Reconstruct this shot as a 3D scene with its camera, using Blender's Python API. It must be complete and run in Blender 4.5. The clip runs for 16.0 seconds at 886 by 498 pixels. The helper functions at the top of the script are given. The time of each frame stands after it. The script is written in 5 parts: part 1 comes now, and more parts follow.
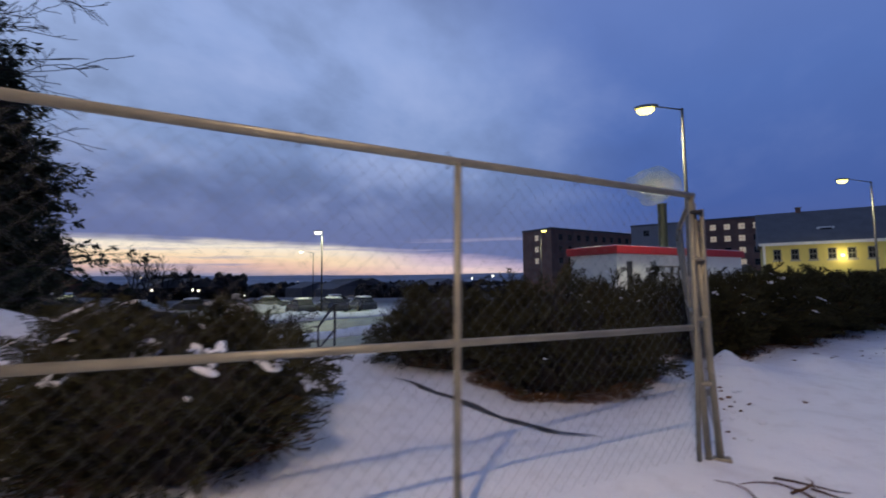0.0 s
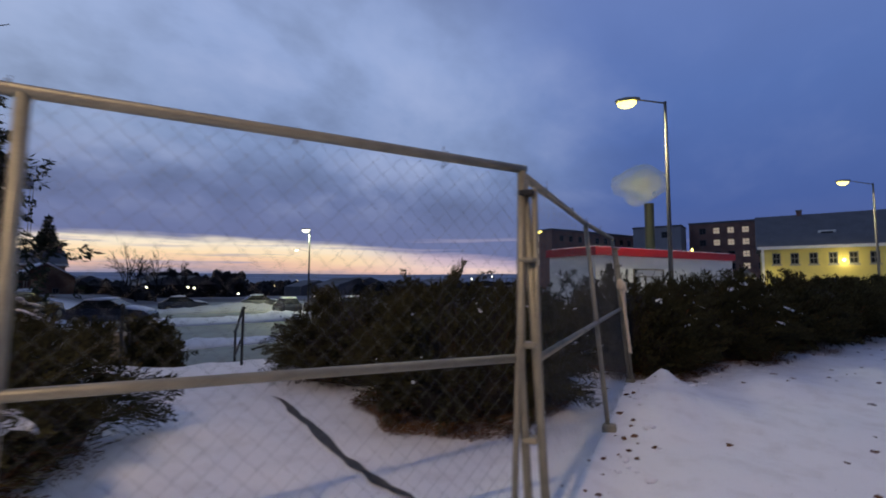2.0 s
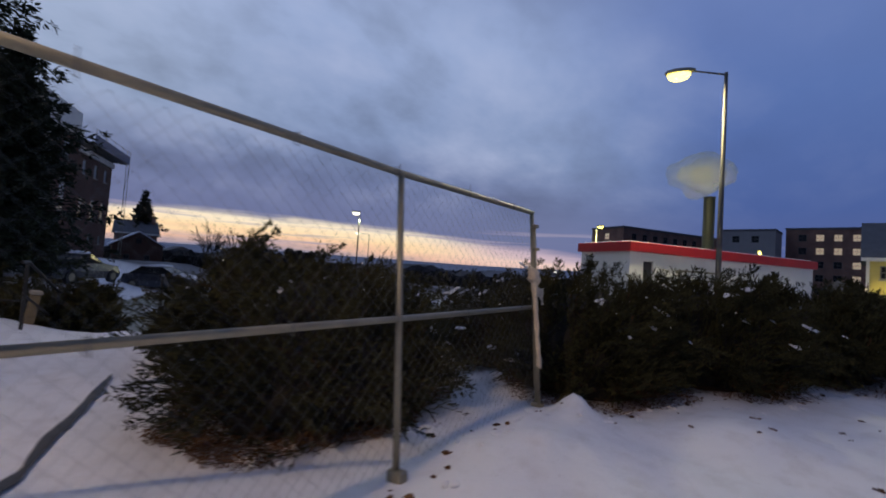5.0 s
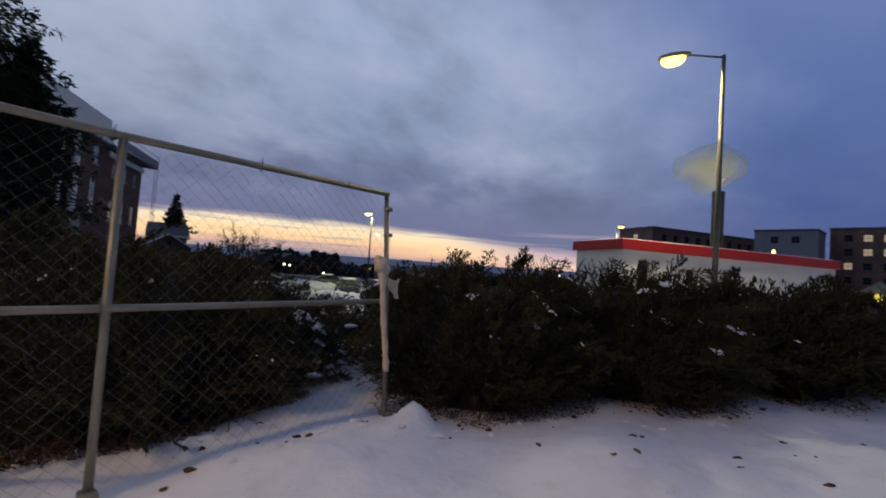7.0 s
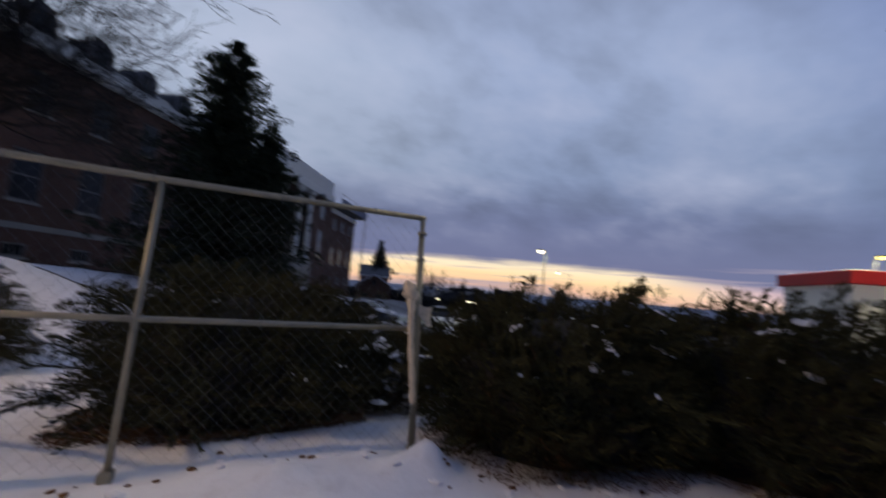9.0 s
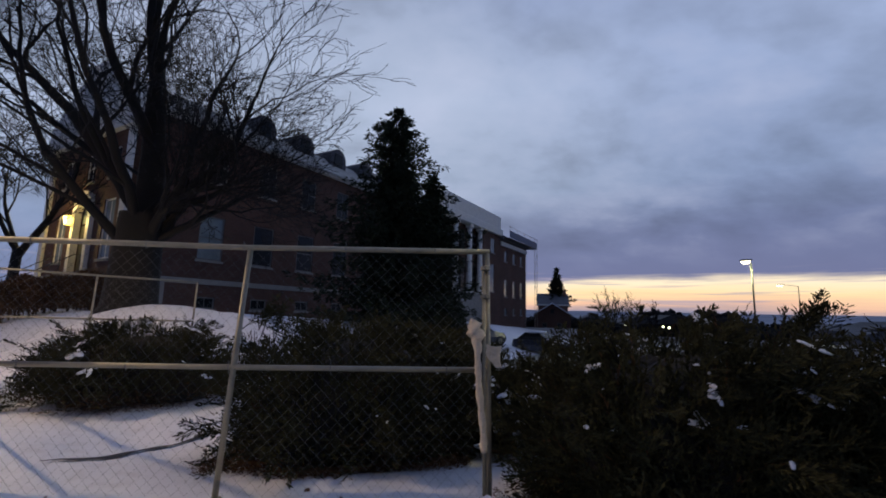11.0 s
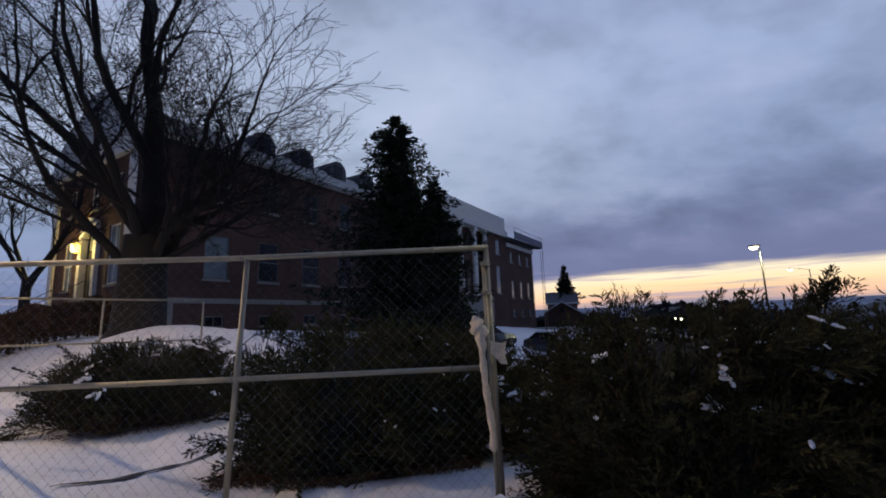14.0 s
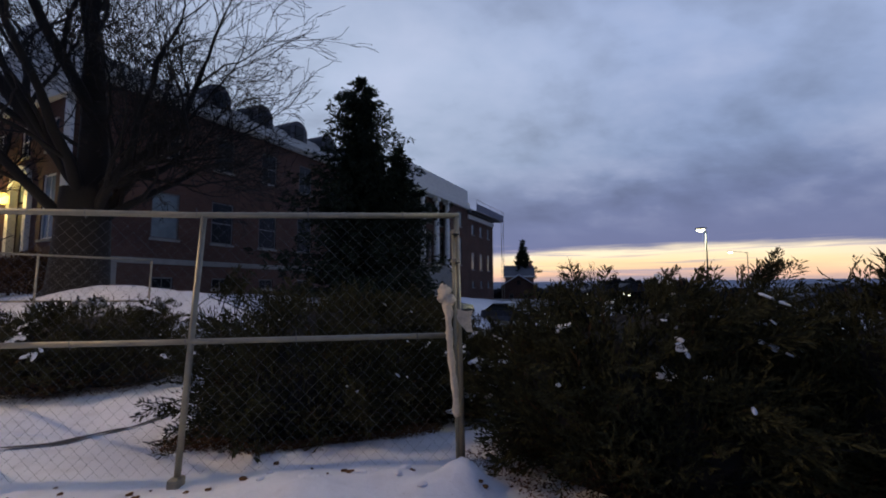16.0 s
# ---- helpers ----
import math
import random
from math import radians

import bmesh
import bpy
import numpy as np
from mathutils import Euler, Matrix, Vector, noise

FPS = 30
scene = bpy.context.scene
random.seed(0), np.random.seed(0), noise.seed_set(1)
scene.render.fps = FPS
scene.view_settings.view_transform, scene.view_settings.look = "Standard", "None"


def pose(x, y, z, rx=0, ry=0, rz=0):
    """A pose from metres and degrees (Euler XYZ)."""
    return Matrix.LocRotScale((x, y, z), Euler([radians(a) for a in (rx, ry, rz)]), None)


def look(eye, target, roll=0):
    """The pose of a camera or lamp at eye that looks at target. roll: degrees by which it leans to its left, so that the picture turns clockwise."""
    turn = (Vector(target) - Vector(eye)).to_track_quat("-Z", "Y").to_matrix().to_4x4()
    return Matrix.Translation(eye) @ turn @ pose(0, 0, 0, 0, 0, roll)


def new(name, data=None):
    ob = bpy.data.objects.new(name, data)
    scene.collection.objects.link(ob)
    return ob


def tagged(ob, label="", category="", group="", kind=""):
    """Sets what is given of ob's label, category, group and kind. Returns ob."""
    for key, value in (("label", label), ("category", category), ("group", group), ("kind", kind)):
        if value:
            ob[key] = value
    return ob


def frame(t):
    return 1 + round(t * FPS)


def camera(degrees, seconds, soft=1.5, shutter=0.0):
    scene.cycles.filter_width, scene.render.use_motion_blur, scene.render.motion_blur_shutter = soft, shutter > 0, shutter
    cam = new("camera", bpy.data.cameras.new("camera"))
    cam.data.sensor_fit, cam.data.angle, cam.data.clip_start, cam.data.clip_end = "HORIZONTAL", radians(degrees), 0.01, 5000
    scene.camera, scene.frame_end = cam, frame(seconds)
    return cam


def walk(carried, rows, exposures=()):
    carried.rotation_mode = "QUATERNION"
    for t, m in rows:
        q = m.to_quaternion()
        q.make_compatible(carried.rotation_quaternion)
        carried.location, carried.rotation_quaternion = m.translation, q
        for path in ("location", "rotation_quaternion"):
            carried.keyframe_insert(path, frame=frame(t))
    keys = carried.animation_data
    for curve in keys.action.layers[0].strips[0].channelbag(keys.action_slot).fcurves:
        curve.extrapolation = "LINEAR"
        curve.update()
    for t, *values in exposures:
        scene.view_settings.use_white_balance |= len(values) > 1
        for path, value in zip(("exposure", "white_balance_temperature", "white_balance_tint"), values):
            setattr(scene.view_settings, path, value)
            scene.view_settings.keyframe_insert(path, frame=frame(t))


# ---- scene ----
cam = camera(90.9, 16.0, 1.8, 0.8)
PATH = [
    (0, (-3.494, 0.149, 1.254), (-1.729, 1.077, 1.397), -0.6),
    (0.5, (-3.105, -0.067, 1.274), (-1.323, 0.826, 1.434), -1.1),
    (1, (-2.836, -0.263, 1.269), (-1.125, 0.768, 1.367), -0.7),
    (1.5, (-2.399, -0.384, 1.268), (-0.638, 0.555, 1.398), -0.2),
    (2, (-2.072, -0.635, 1.281), (-0.315, 0.311, 1.425), 0.1),
    (2.5, (-1.683, -0.767, 1.237), (0.061, 0.201, 1.388), 2.6),
    (3, (-1.311, -0.953, 1.252), (0.411, 0.046, 1.452), 1.8),
    (3.5, (-1.033, -1.147, 1.263), (0.586, 0.015, 1.436), 2.7),
    (4, (-0.618, -1.285, 1.255), (1.02, -0.154, 1.447), 4.1),
    (4.5, (-0.31, -1.552, 1.259), (1.316, -0.396, 1.395), 3.4),
    (5, (-0.004, -1.735, 1.228), (1.585, -0.524, 1.319), 4.0),
    (5.2, (0.172, -1.782, 1.233), (1.764, -0.576, 1.339), 4.9),
    (7.3, (1.507, -2.726, 1.226), (2.962, -1.356, 1.308), 3.5),
    (7.5, (1.627, -2.776, 1.199), (3.021, -1.344, 1.275), 3.6),
    (8, (1.979, -2.909, 1.203), (3.324, -1.431, 1.299), 4.4),
    (8.5, (2.176, -3.126, 1.21), (3.283, -1.463, 1.311), 4.1),
    (9, (2.418, -3.139, 1.223), (3.245, -1.329, 1.426), 4.9),
    (9.5, (2.646, -3.17, 1.293), (3.036, -1.23, 1.58), 2.7),
    (9.7, (2.742, -3.222, 1.3), (3.019, -1.262, 1.59), 2.7),
    (11.8, (3.404, -3.201, 1.344), (3.434, -1.225, 1.655), 1.4),
    (12, (3.376, -3.196, 1.334), (3.41, -1.223, 1.66), 1.3),
    (12.5, (3.39, -3.174, 1.327), (3.401, -1.201, 1.655), 0.8),
    (13, (3.394, -3.174, 1.326), (3.401, -1.201, 1.65), 0.4),
    (13.5, (3.378, -3.169, 1.323), (3.382, -1.196, 1.649), -0.0),
    (14, (3.338, -3.165, 1.285), (3.357, -1.191, 1.603), -2.0),
    (14.5, (3.307, -3.155, 1.28), (3.402, -1.179, 1.575), -0.7),
    (15, (3.3, -3.126, 1.272), (3.417, -1.145, 1.523), -1.0),
    (15.5, (3.292, -3.111, 1.271), (3.457, -1.13, 1.487), -0.6),
    (16, (3.278, -3.107, 1.27), (3.473, -1.125, 1.449), -0.2),
]
walk(cam, [(t, look(eye, target, roll)) for t, eye, target, roll in PATH],
     [(0, 0.0, 5680, 13), (2, 0.0, 5980, 12), (3, 0.0, 6120, 11), (5.2, 0.03, 6350, 11), (7.3, 0.05, 6800, 10), (9, 0.09, 6700, 10), (12, 0.16, 6500, 10), (16, 0.20, 6480, 10)])

# ---- world: overcast dusk sky with a clear bright band over the far hills ----
SUNSET = (math.sin(radians(32)), math.cos(radians(32)), 0.0)
world = bpy.data.worlds.new("dusk")
scene.world = world
world.use_nodes = True
wt = world.node_tree
wt.nodes.clear()


def wmath(op, a, b=None, c=None, clamp=False):
    n = wt.nodes.new("ShaderNodeMath")
    n.operation, n.use_clamp = op, clamp
    for i, s in enumerate((a, b, c)):
        if s is None:
            continue
        if isinstance(s, (int, float)):
            n.inputs[i].default_value = s
        else:
            wt.links.new(s, n.inputs[i])
    return n.outputs[0]


def wsmooth(v, lo, hi):
    n = wt.nodes.new("ShaderNodeMapRange")
    n.interpolation_type = "SMOOTHSTEP"
    wt.links.new(v, n.inputs["Value"])
    n.inputs["From Min"].default_value, n.inputs["From Max"].default_value = lo, hi
    return n.outputs["Result"]


def wramp(v, stops):
    n = wt.nodes.new("ShaderNodeValToRGB")
    e = n.color_ramp.elements
    while len(e) < len(stops):
        e.new(0.5)
    for i, (p, c) in enumerate(stops):
        e[i].position, e[i].color = p, (*c, 1)
    wt.links.new(v, n.inputs[0])
    return n.outputs[0]


def wmix(f, a, b, mode="MIX"):
    n = wt.nodes.new("ShaderNodeMix")
    n.data_type, n.blend_type = "RGBA", mode
    for s, i in ((f, 0), (a, 6), (b, 7)):
        if isinstance(s, (int, float)):
            n.inputs[i].default_value = s
        elif isinstance(s, tuple):
            n.inputs[i].default_value = (*s, 1)
        else:
            wt.links.new(s, n.inputs[i])
    return n.outputs[2]


way = wt.nodes.new("ShaderNodeTexCoord").outputs["Generated"]
sep = wt.nodes.new("ShaderNodeSeparateXYZ")
wt.links.new(way, sep.inputs[0])
wx, wy, wz = sep.outputs
toward = wmath("ADD", wmath("MULTIPLY", wx, SUNSET[0]), wmath("MULTIPLY", wy, SUNSET[1]))
# clouds lie in a flat deck, so they crowd towards the horizon
deck = wmath("ADD", wmath("MAXIMUM", wz, 0.0), 0.42)
comb = wt.nodes.new("ShaderNodeCombineXYZ")
wt.links.new(wmath("DIVIDE", wx, deck), comb.inputs[0])
wt.links.new(wmath("DIVIDE", wy, deck), comb.inputs[1])
turn = wt.nodes.new("ShaderNodeMapping")
turn.inputs["Rotation"].default_value = (0, 0, radians(25))
turn.inputs["Scale"].default_value = (0.9, 1.1, 1)
wt.links.new(comb.outputs[0], turn.inputs[0])


def wnoise(vec, scale, detail, rough, distort=0.0):
    n = wt.nodes.new("ShaderNodeTexNoise")
    wt.links.new(vec, n.inputs["Vector"])
    n.inputs["Scale"].default_value, n.inputs["Detail"].default_value = scale, detail
    n.inputs["Roughness"].default_value, n.inputs["Distortion"].default_value = rough, distort
    return n.outputs[0]


billow = wnoise(turn.outputs[0], 2.5, 5, 0.52, 0.15)
fine = wnoise(turn.outputs[0], 8.0, 5, 0.55, 0.1)
# ragged streaks along the lower edge of the deck
strk = wt.nodes.new("ShaderNodeMapping")
strk.inputs["Scale"].default_value = (3.0, 3.0, 45.0)
wt.links.new(way, strk.inputs[0])
streak = wnoise(strk.outputs[0], 1.6, 4, 0.6)
edge = wmath("ADD", wz, wmath("MULTIPLY", wmath("SUBTRACT", streak, 0.5), 0.034))
edge = wmath("ADD", edge, wmath("MULTIPLY", wmath("SUBTRACT", 1.0, toward), 0.19))
def deck_above(lit):
    """The cloud deck over the clear band, darkest along its lower edge."""
    return [(0.092, (0.16, 0.18, 0.32)), (0.19, (0.16, 0.195, 0.34)), (0.29, (0.232, 0.30, 0.475)), (0.5, (0.315, 0.395, 0.60)), (1.0, (0.20, 0.25, 0.40))]


golden = wramp(edge, [(0.0, (0.17, 0.19, 0.29)), (0.018, (0.30, 0.27, 0.35)), (0.034, (0.85, 0.52, 0.36)), (0.054, (1.02, 0.73, 0.41)), (0.078, (1.0, 0.84, 0.60))] + deck_above(1))
rosy = wramp(edge, [(0.0, (0.19, 0.19, 0.30)), (0.018, (0.32, 0.26, 0.35)), (0.028, (0.78, 0.48, 0.42)), (0.050, (0.86, 0.62, 0.52)), (0.070, (0.60, 0.45, 0.50))] + deck_above(0))
glowside = wmix(wsmooth(toward, 0.87, 0.975), rosy, golden)
darkside = wramp(wz, [(0.0, (0.12, 0.13, 0.27)), (0.05, (0.092, 0.120, 0.28)), (0.15, (0.072, 0.118, 0.31)), (0.35, (0.100, 0.165, 0.39)),
                      (0.6, (0.16, 0.225, 0.46)), (1.0, (0.16, 0.21, 0.37))])
north = wmath("ADD", wmath("MULTIPLY", wx, -0.26), wmath("MULTIPLY", wy, 0.966))
side = wmath("MAXIMUM", wsmooth(toward, 0.54, 0.84), wsmooth(north, 0.40, 0.82))
sky_col = wmix(side, darkside, glowside)
sky_col = wmix(wmath("MULTIPLY", wsmooth(north, 0.55, 0.97), wsmooth(wz, 0.1, 0.3)), sky_col, wmix(1.0, sky_col, (1.32, 1.24, 1.08), "MULTIPLY"))
# thin slate-coloured streaks lie across the clear band
bars = wt.nodes.new("ShaderNodeMapping")
bars.inputs["Scale"].default_value = (2.2, 2.2, 70.0)
wt.links.new(way, bars.inputs[0])
bar = wsmooth(wnoise(bars.outputs[0], 1.3, 3, 0.5), 0.56, 0.70)
bar = wmath("MULTIPLY", bar, wmath("MULTIPLY", wsmooth(wz, 0.02, 0.035), wsmooth(wz, 0.105, 0.085)))
sky_col = wmix(wmath("MULTIPLY", bar, 0.75), sky_col, (0.36, 0.32, 0.42))
lift = wmath("ADD", wmath("MULTIPLY", wmath("SUBTRACT", billow, 0.5), 1.65), wmath("MULTIPLY", wmath("SUBTRACT", fine, 0.5), 0.42))
lift = wmath("MULTIPLY", lift, wsmooth(wz, 0.07, 0.22))
lift = wmath("MULTIPLY", lift, wmath("ADD", 0.14, wmath("MULTIPLY", wmath("MAXIMUM", wsmooth(toward, 0.45, 0.95), wsmooth(north, 0.4, 0.8)), 0.86)))
grey = wmix(wmath("MAXIMUM", lift, 0.0, clamp=True), sky_col, (0.56, 0.60, 0.78))
dim = wmath("ADD", 1.0, wmath("MINIMUM", lift, 0.0))
night = wmath("ADD", 0.42, wmath("MULTIPLY", wsmooth(toward, -0.75, 0.25), 0.58))
grey = wmix(1.0, grey, wmix(night, (0.0, 0.0, 0.0), (1.0, 1.0, 1.0)), "MULTIPLY")
sky_out = wmix(1.0, grey, wmix(dim, (0.0, 0.0, 0.0), (1.0, 1.0, 1.0)), "MULTIPLY")
bg = wt.nodes.new("ShaderNodeBackground")
bg.inputs["Strength"].default_value = 1.0
wt.links.new(sky_out, bg.inputs[0])
wo = wt.nodes.new("ShaderNodeOutputWorld")
wt.links.new(bg.outputs[0], wo.inputs[0])
scene.view_settings.exposure = 0.0

# ---- materials ----


class Mat:
    """A small node builder for one principled material."""

    def __init__(self, name, color, rough=0.7, metal=0.0, spec=0.5):
        self.m = bpy.data.materials.new(name)
        self.m.use_nodes = True
        self.t = self.m.node_tree
        self.b = self.t.nodes["Principled BSDF"]
        self.b.inputs["Base Color"].default_value = (*color, 1)
        self.b.inputs["Roughness"].default_value = rough
        self.b.inputs["Metallic"].default_value = metal
        self.b.inputs["Specular IOR Level"].default_value = spec
        self.vec = self.t.nodes.new("ShaderNodeTexCoord").outputs["Object"]

    def noise(self, scale, detail=4, rough=0.6, vec=None):
        n = self.t.nodes.new("ShaderNodeTexNoise")
        self.t.links.new(vec or self.vec, n.inputs["Vector"])
        n.inputs["Scale"].default_value, n.inputs["Detail"].default_value, n.inputs["Roughness"].default_value = scale, detail, rough
        return n.outputs[0]

    def ramp(self, v, stops):
        n = self.t.nodes.new("ShaderNodeValToRGB")
        e = n.color_ramp.elements
        while len(e) < len(stops):
            e.new(0.5)
        for i, (p, c) in enumerate(stops):
            e[i].position, e[i].color = p, (*c, 1)
        self.t.links.new(v, n.inputs[0])
        return n.outputs[0]

    def mix(self, f, a, b, mode="MIX"):
        n = self.t.nodes.new("ShaderNodeMix")
        n.data_type, n.blend_type = "RGBA", mode
        for s, i in ((f, 0), (a, 6), (b, 7)):
            if isinstance(s, (int, float)):
                n.inputs[i].default_value = s
            elif isinstance(s, tuple):
                n.inputs[i].default_value = (*s, 1)
            else:
                self.t.links.new(s, n.inputs[i])
        return n.outputs[2]

    def color(self, out):
        self.t.links.new(out, self.b.inputs["Base Color"])
        return self

    def roughness(self, v, lo, hi):
        n = self.t.nodes.new("ShaderNodeMapRange")
        self.t.links.new(v, n.inputs["Value"])
        n.inputs["To Min"].default_value, n.inputs["To Max"].default_value = lo, hi
        self.t.links.new(n.outputs[0], self.b.inputs["Roughness"])
        return self

    def bump(self, v, strength, distance):
        n = self.t.nodes.new("ShaderNodeBump")
        n.inputs["Strength"].default_value, n.inputs["Distance"].default_value = strength, distance
        self.t.links.new(v, n.inputs["Height"])
        old = self.b.inputs["Normal"].links
        if old:
            self.t.links.new(old[0].from_socket, n.inputs["Normal"])
        self.t.links.new(n.outputs[0], self.b.inputs["Normal"])
        return self

    def island(self):
        return self.t.nodes.new("ShaderNodeNewGeometry").outputs["Random Per Island"]

    def glow(self, color, strength):
        self.b.inputs["Emission Color"].default_value = (*color, 1)
        self.b.inputs["Emission Strength"].default_value = strength
        return self


def plain(name, color, rough=0.7, metal=0.0, vary=0.25, scale=6.0, bump=0.0, fine_scale=60.0):
    m = Mat(name, color, rough, metal)
    n1, n2 = m.noise(scale), m.noise(fine_scale, 3)
    lo, hi = tuple(c * (1 - vary) for c in color), tuple(min(1, c * (1 + vary)) for c in color)
    c = m.ramp(n1, [(0.3, lo), (0.7, hi)])
    c = m.mix(0.35, c, m.ramp(n2, [(0.3, lo), (0.75, hi)]))
    m.color(c).roughness(n1, max(0.05, rough - 0.12), min(1, rough + 0.12))
    if bump:
        m.bump(n2, bump, 0.01)
    return m.m


def leafy(name, dark, mid, tip, rough=0.6):
    m = Mat(name, mid, 0.8, spec=0.08)
    c = m.ramp(m.island(), [(0.0, dark), (0.5, mid), (1.0, tip)])
    c = m.mix(0.5, c, m.ramp(m.noise(2.5), [(0.35, dark), (0.7, tip)]))
    return m.color(c).m


def snow_material():
    m = Mat("snow", (0.82, 0.82, 0.84), 0.75, spec=0.3)
    big, mid, grain = m.noise(0.35, 5), m.noise(4.5, 5), m.noise(90, 3)
    c = m.ramp(big, [(0.3, (0.70, 0.69, 0.70)), (0.6, (0.84, 0.83, 0.85))])
    c = m.mix(0.5, c, m.ramp(mid, [(0.25, (0.60, 0.58, 0.57)), (0.5, (0.82, 0.82, 0.84))]))
    specks = m.ramp(m.noise(38, 2, 0.5), [(0.70, (1, 1, 1)), (0.80, (0.45, 0.38, 0.30))])
    c = m.mix(0.55, c, specks, "MULTIPLY")
    # away from the lawn the land is brush and woods
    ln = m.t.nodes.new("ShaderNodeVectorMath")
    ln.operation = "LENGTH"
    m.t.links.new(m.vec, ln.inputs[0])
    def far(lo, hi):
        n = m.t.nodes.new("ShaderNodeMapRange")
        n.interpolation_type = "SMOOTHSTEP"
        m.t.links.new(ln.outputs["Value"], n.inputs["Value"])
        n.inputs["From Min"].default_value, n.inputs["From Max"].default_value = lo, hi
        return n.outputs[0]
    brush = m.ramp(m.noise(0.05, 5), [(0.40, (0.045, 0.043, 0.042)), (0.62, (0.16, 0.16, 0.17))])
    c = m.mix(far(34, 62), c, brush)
    # blue-grey distance haze is painted into the lightly snowed far ridges
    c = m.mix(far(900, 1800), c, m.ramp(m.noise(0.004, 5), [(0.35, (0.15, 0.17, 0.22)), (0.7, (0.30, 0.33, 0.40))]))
    m.color(c).roughness(mid, 0.55, 0.9)
    return m.bump(mid, 0.5, 0.05).bump(grain, 0.35, 0.008).m


def brick_material(name, a, b, mortar, scale=1.0):
    m = Mat(name, a, 0.85, spec=0.3)
    sp = m.t.nodes.new("ShaderNodeSeparateXYZ")
    m.t.links.new(m.vec, sp.inputs[0])
    add = m.t.nodes.new("ShaderNodeMath")
    m.t.links.new(sp.outputs[0], add.inputs[0]), m.t.links.new(sp.outputs[1], add.inputs[1])
    cb = m.t.nodes.new("ShaderNodeCombineXYZ")
    m.t.links.new(add.outputs[0], cb.inputs[0]), m.t.links.new(sp.outputs[2], cb.inputs[1])
    br = m.t.nodes.new("ShaderNodeTexBrick")
    m.t.links.new(cb.outputs[0], br.inputs["Vector"])
    br.inputs["Scale"].default_value = scale
    br.inputs["Brick Width"].default_value, br.inputs["Row Height"].default_value = 0.215, 0.075
    br.inputs["Mortar Size"].default_value = 0.008
    for k, v in (("Color1", a), ("Color2", b), ("Mortar", mortar)):
        br.inputs[k].default_value = (*v, 1)
    stain = m.ramp(m.noise(0.4, 5), [(0.3, (0.62, 0.6, 0.6)), (0.7, (1.1, 1.05, 1.0))])
    m.color(m.mix(1.0, br.outputs[0], stain, "MULTIPLY"))
    return m.bump(br.outputs[1], -0.4, 0.01).m


def glass_material(name, tint, rough=0.06):
    m = Mat(name, tint, rough, spec=0.22)
    return m.roughness(m.noise(1.2), rough * 0.5, rough * 2.0).bump(m.noise(0.9), 0.08, 0.05).m


SNOW = snow_material()
# the steel's grey carries a painted-in warm cast of lamplight
GALV = plain("galvanised_steel", (0.29, 0.262, 0.19), 0.48, 0.5, 0.3, 9.0, 0.15, 120)
WIRE = plain("galvanised_wire", (0.17, 0.17, 0.16), 0.6, 0.4, 0.25)
CLOTH = plain("weathered_cloth", (0.66, 0.55, 0.40), 0.9, 0, 0.3, 14, 0.6, 60)
JUNIPER = leafy("juniper_green", (0.020, 0.019, 0.010), (0.043, 0.041, 0.018), (0.088, 0.081, 0.035))
DEADWOOD = leafy("juniper_dead_twigs", (0.024, 0.013, 0.007), (0.065, 0.034, 0.016), (0.14, 0.075, 0.034))
POLE = plain("weathered_lamp_pole", (0.13, 0.125, 0.11), 0.6, 0.3, 0.3, 6.0)
SPRUCE = leafy("spruce_green", (0.015, 0.020, 0.012), (0.031, 0.039, 0.022), (0.050, 0.060, 0.034))
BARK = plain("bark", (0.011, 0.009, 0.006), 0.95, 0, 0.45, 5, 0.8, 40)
LITTER = leafy("needle_litter", (0.045, 0.023, 0.011), (0.11, 0.055, 0.024), (0.21, 0.11, 0.05))
BRICK = brick_material("red_brick", (0.098, 0.044, 0.030), (0.130, 0.060, 0.040), (0.125, 0.102, 0.080))
FARBRICK = brick_material("brown_brick", (0.25, 0.13, 0.095), (0.32, 0.175, 0.125), (0.25, 0.21, 0.18))
STONE = plain("limestone", (0.27, 0.25, 0.21), 0.85, 0, 0.2, 2.0, 0.3)
DARKTRIM = plain("dark_window_trim", (0.15, 0.145, 0.13), 0.7, 0, 0.25, 3)
TRIM = plain("white_trim", (0.74, 0.71, 0.62), 0.55, 0, 0.12, 3)
SLATE = plain("frosted_slate", (0.43, 0.41, 0.35), 0.8, 0, 0.3, 1.5, 0.4, 8)
DORMER = plain("lead_grey_roofing", (0.075, 0.075, 0.08), 0.7, 0.1, 0.3, 1.5, 0.3, 8)
GLASS = glass_material("window_glass", (0.018, 0.019, 0.018), 0.12)
BLIND = plain("pale_blind", (0.55, 0.58, 0.55), 0.8, 0, 0.1)
ASPHALT = plain("wet_asphalt", (0.055, 0.052, 0.05), 0.6, 0, 0.35, 4, 0.4)
WHITEWALL = plain("white_block_wall", (0.74, 0.73, 0.68), 0.7, 0, 0.1, 0.8, 0.2)
REDBAND = plain("red_fascia", (0.42, 0.018, 0.018), 0.45, 0, 0.15, 2)
DARKMETAL = plain("dark_metal", (0.035, 0.035, 0.035), 0.45, 0.6, 0.3)
SOOT = plain("sooty_flue_steel", (0.045, 0.05, 0.03), 0.5, 0.3, 0.4, 2)
YELLOW = plain("yellow_clapboard", (0.55, 0.45, 0.12), 0.6, 0, 0.12, 1.0)
SHINGLE = plain("grey_shingle", (0.12, 0.12, 0.125), 0.9, 0, 0.25, 1.0, 0.4, 9)
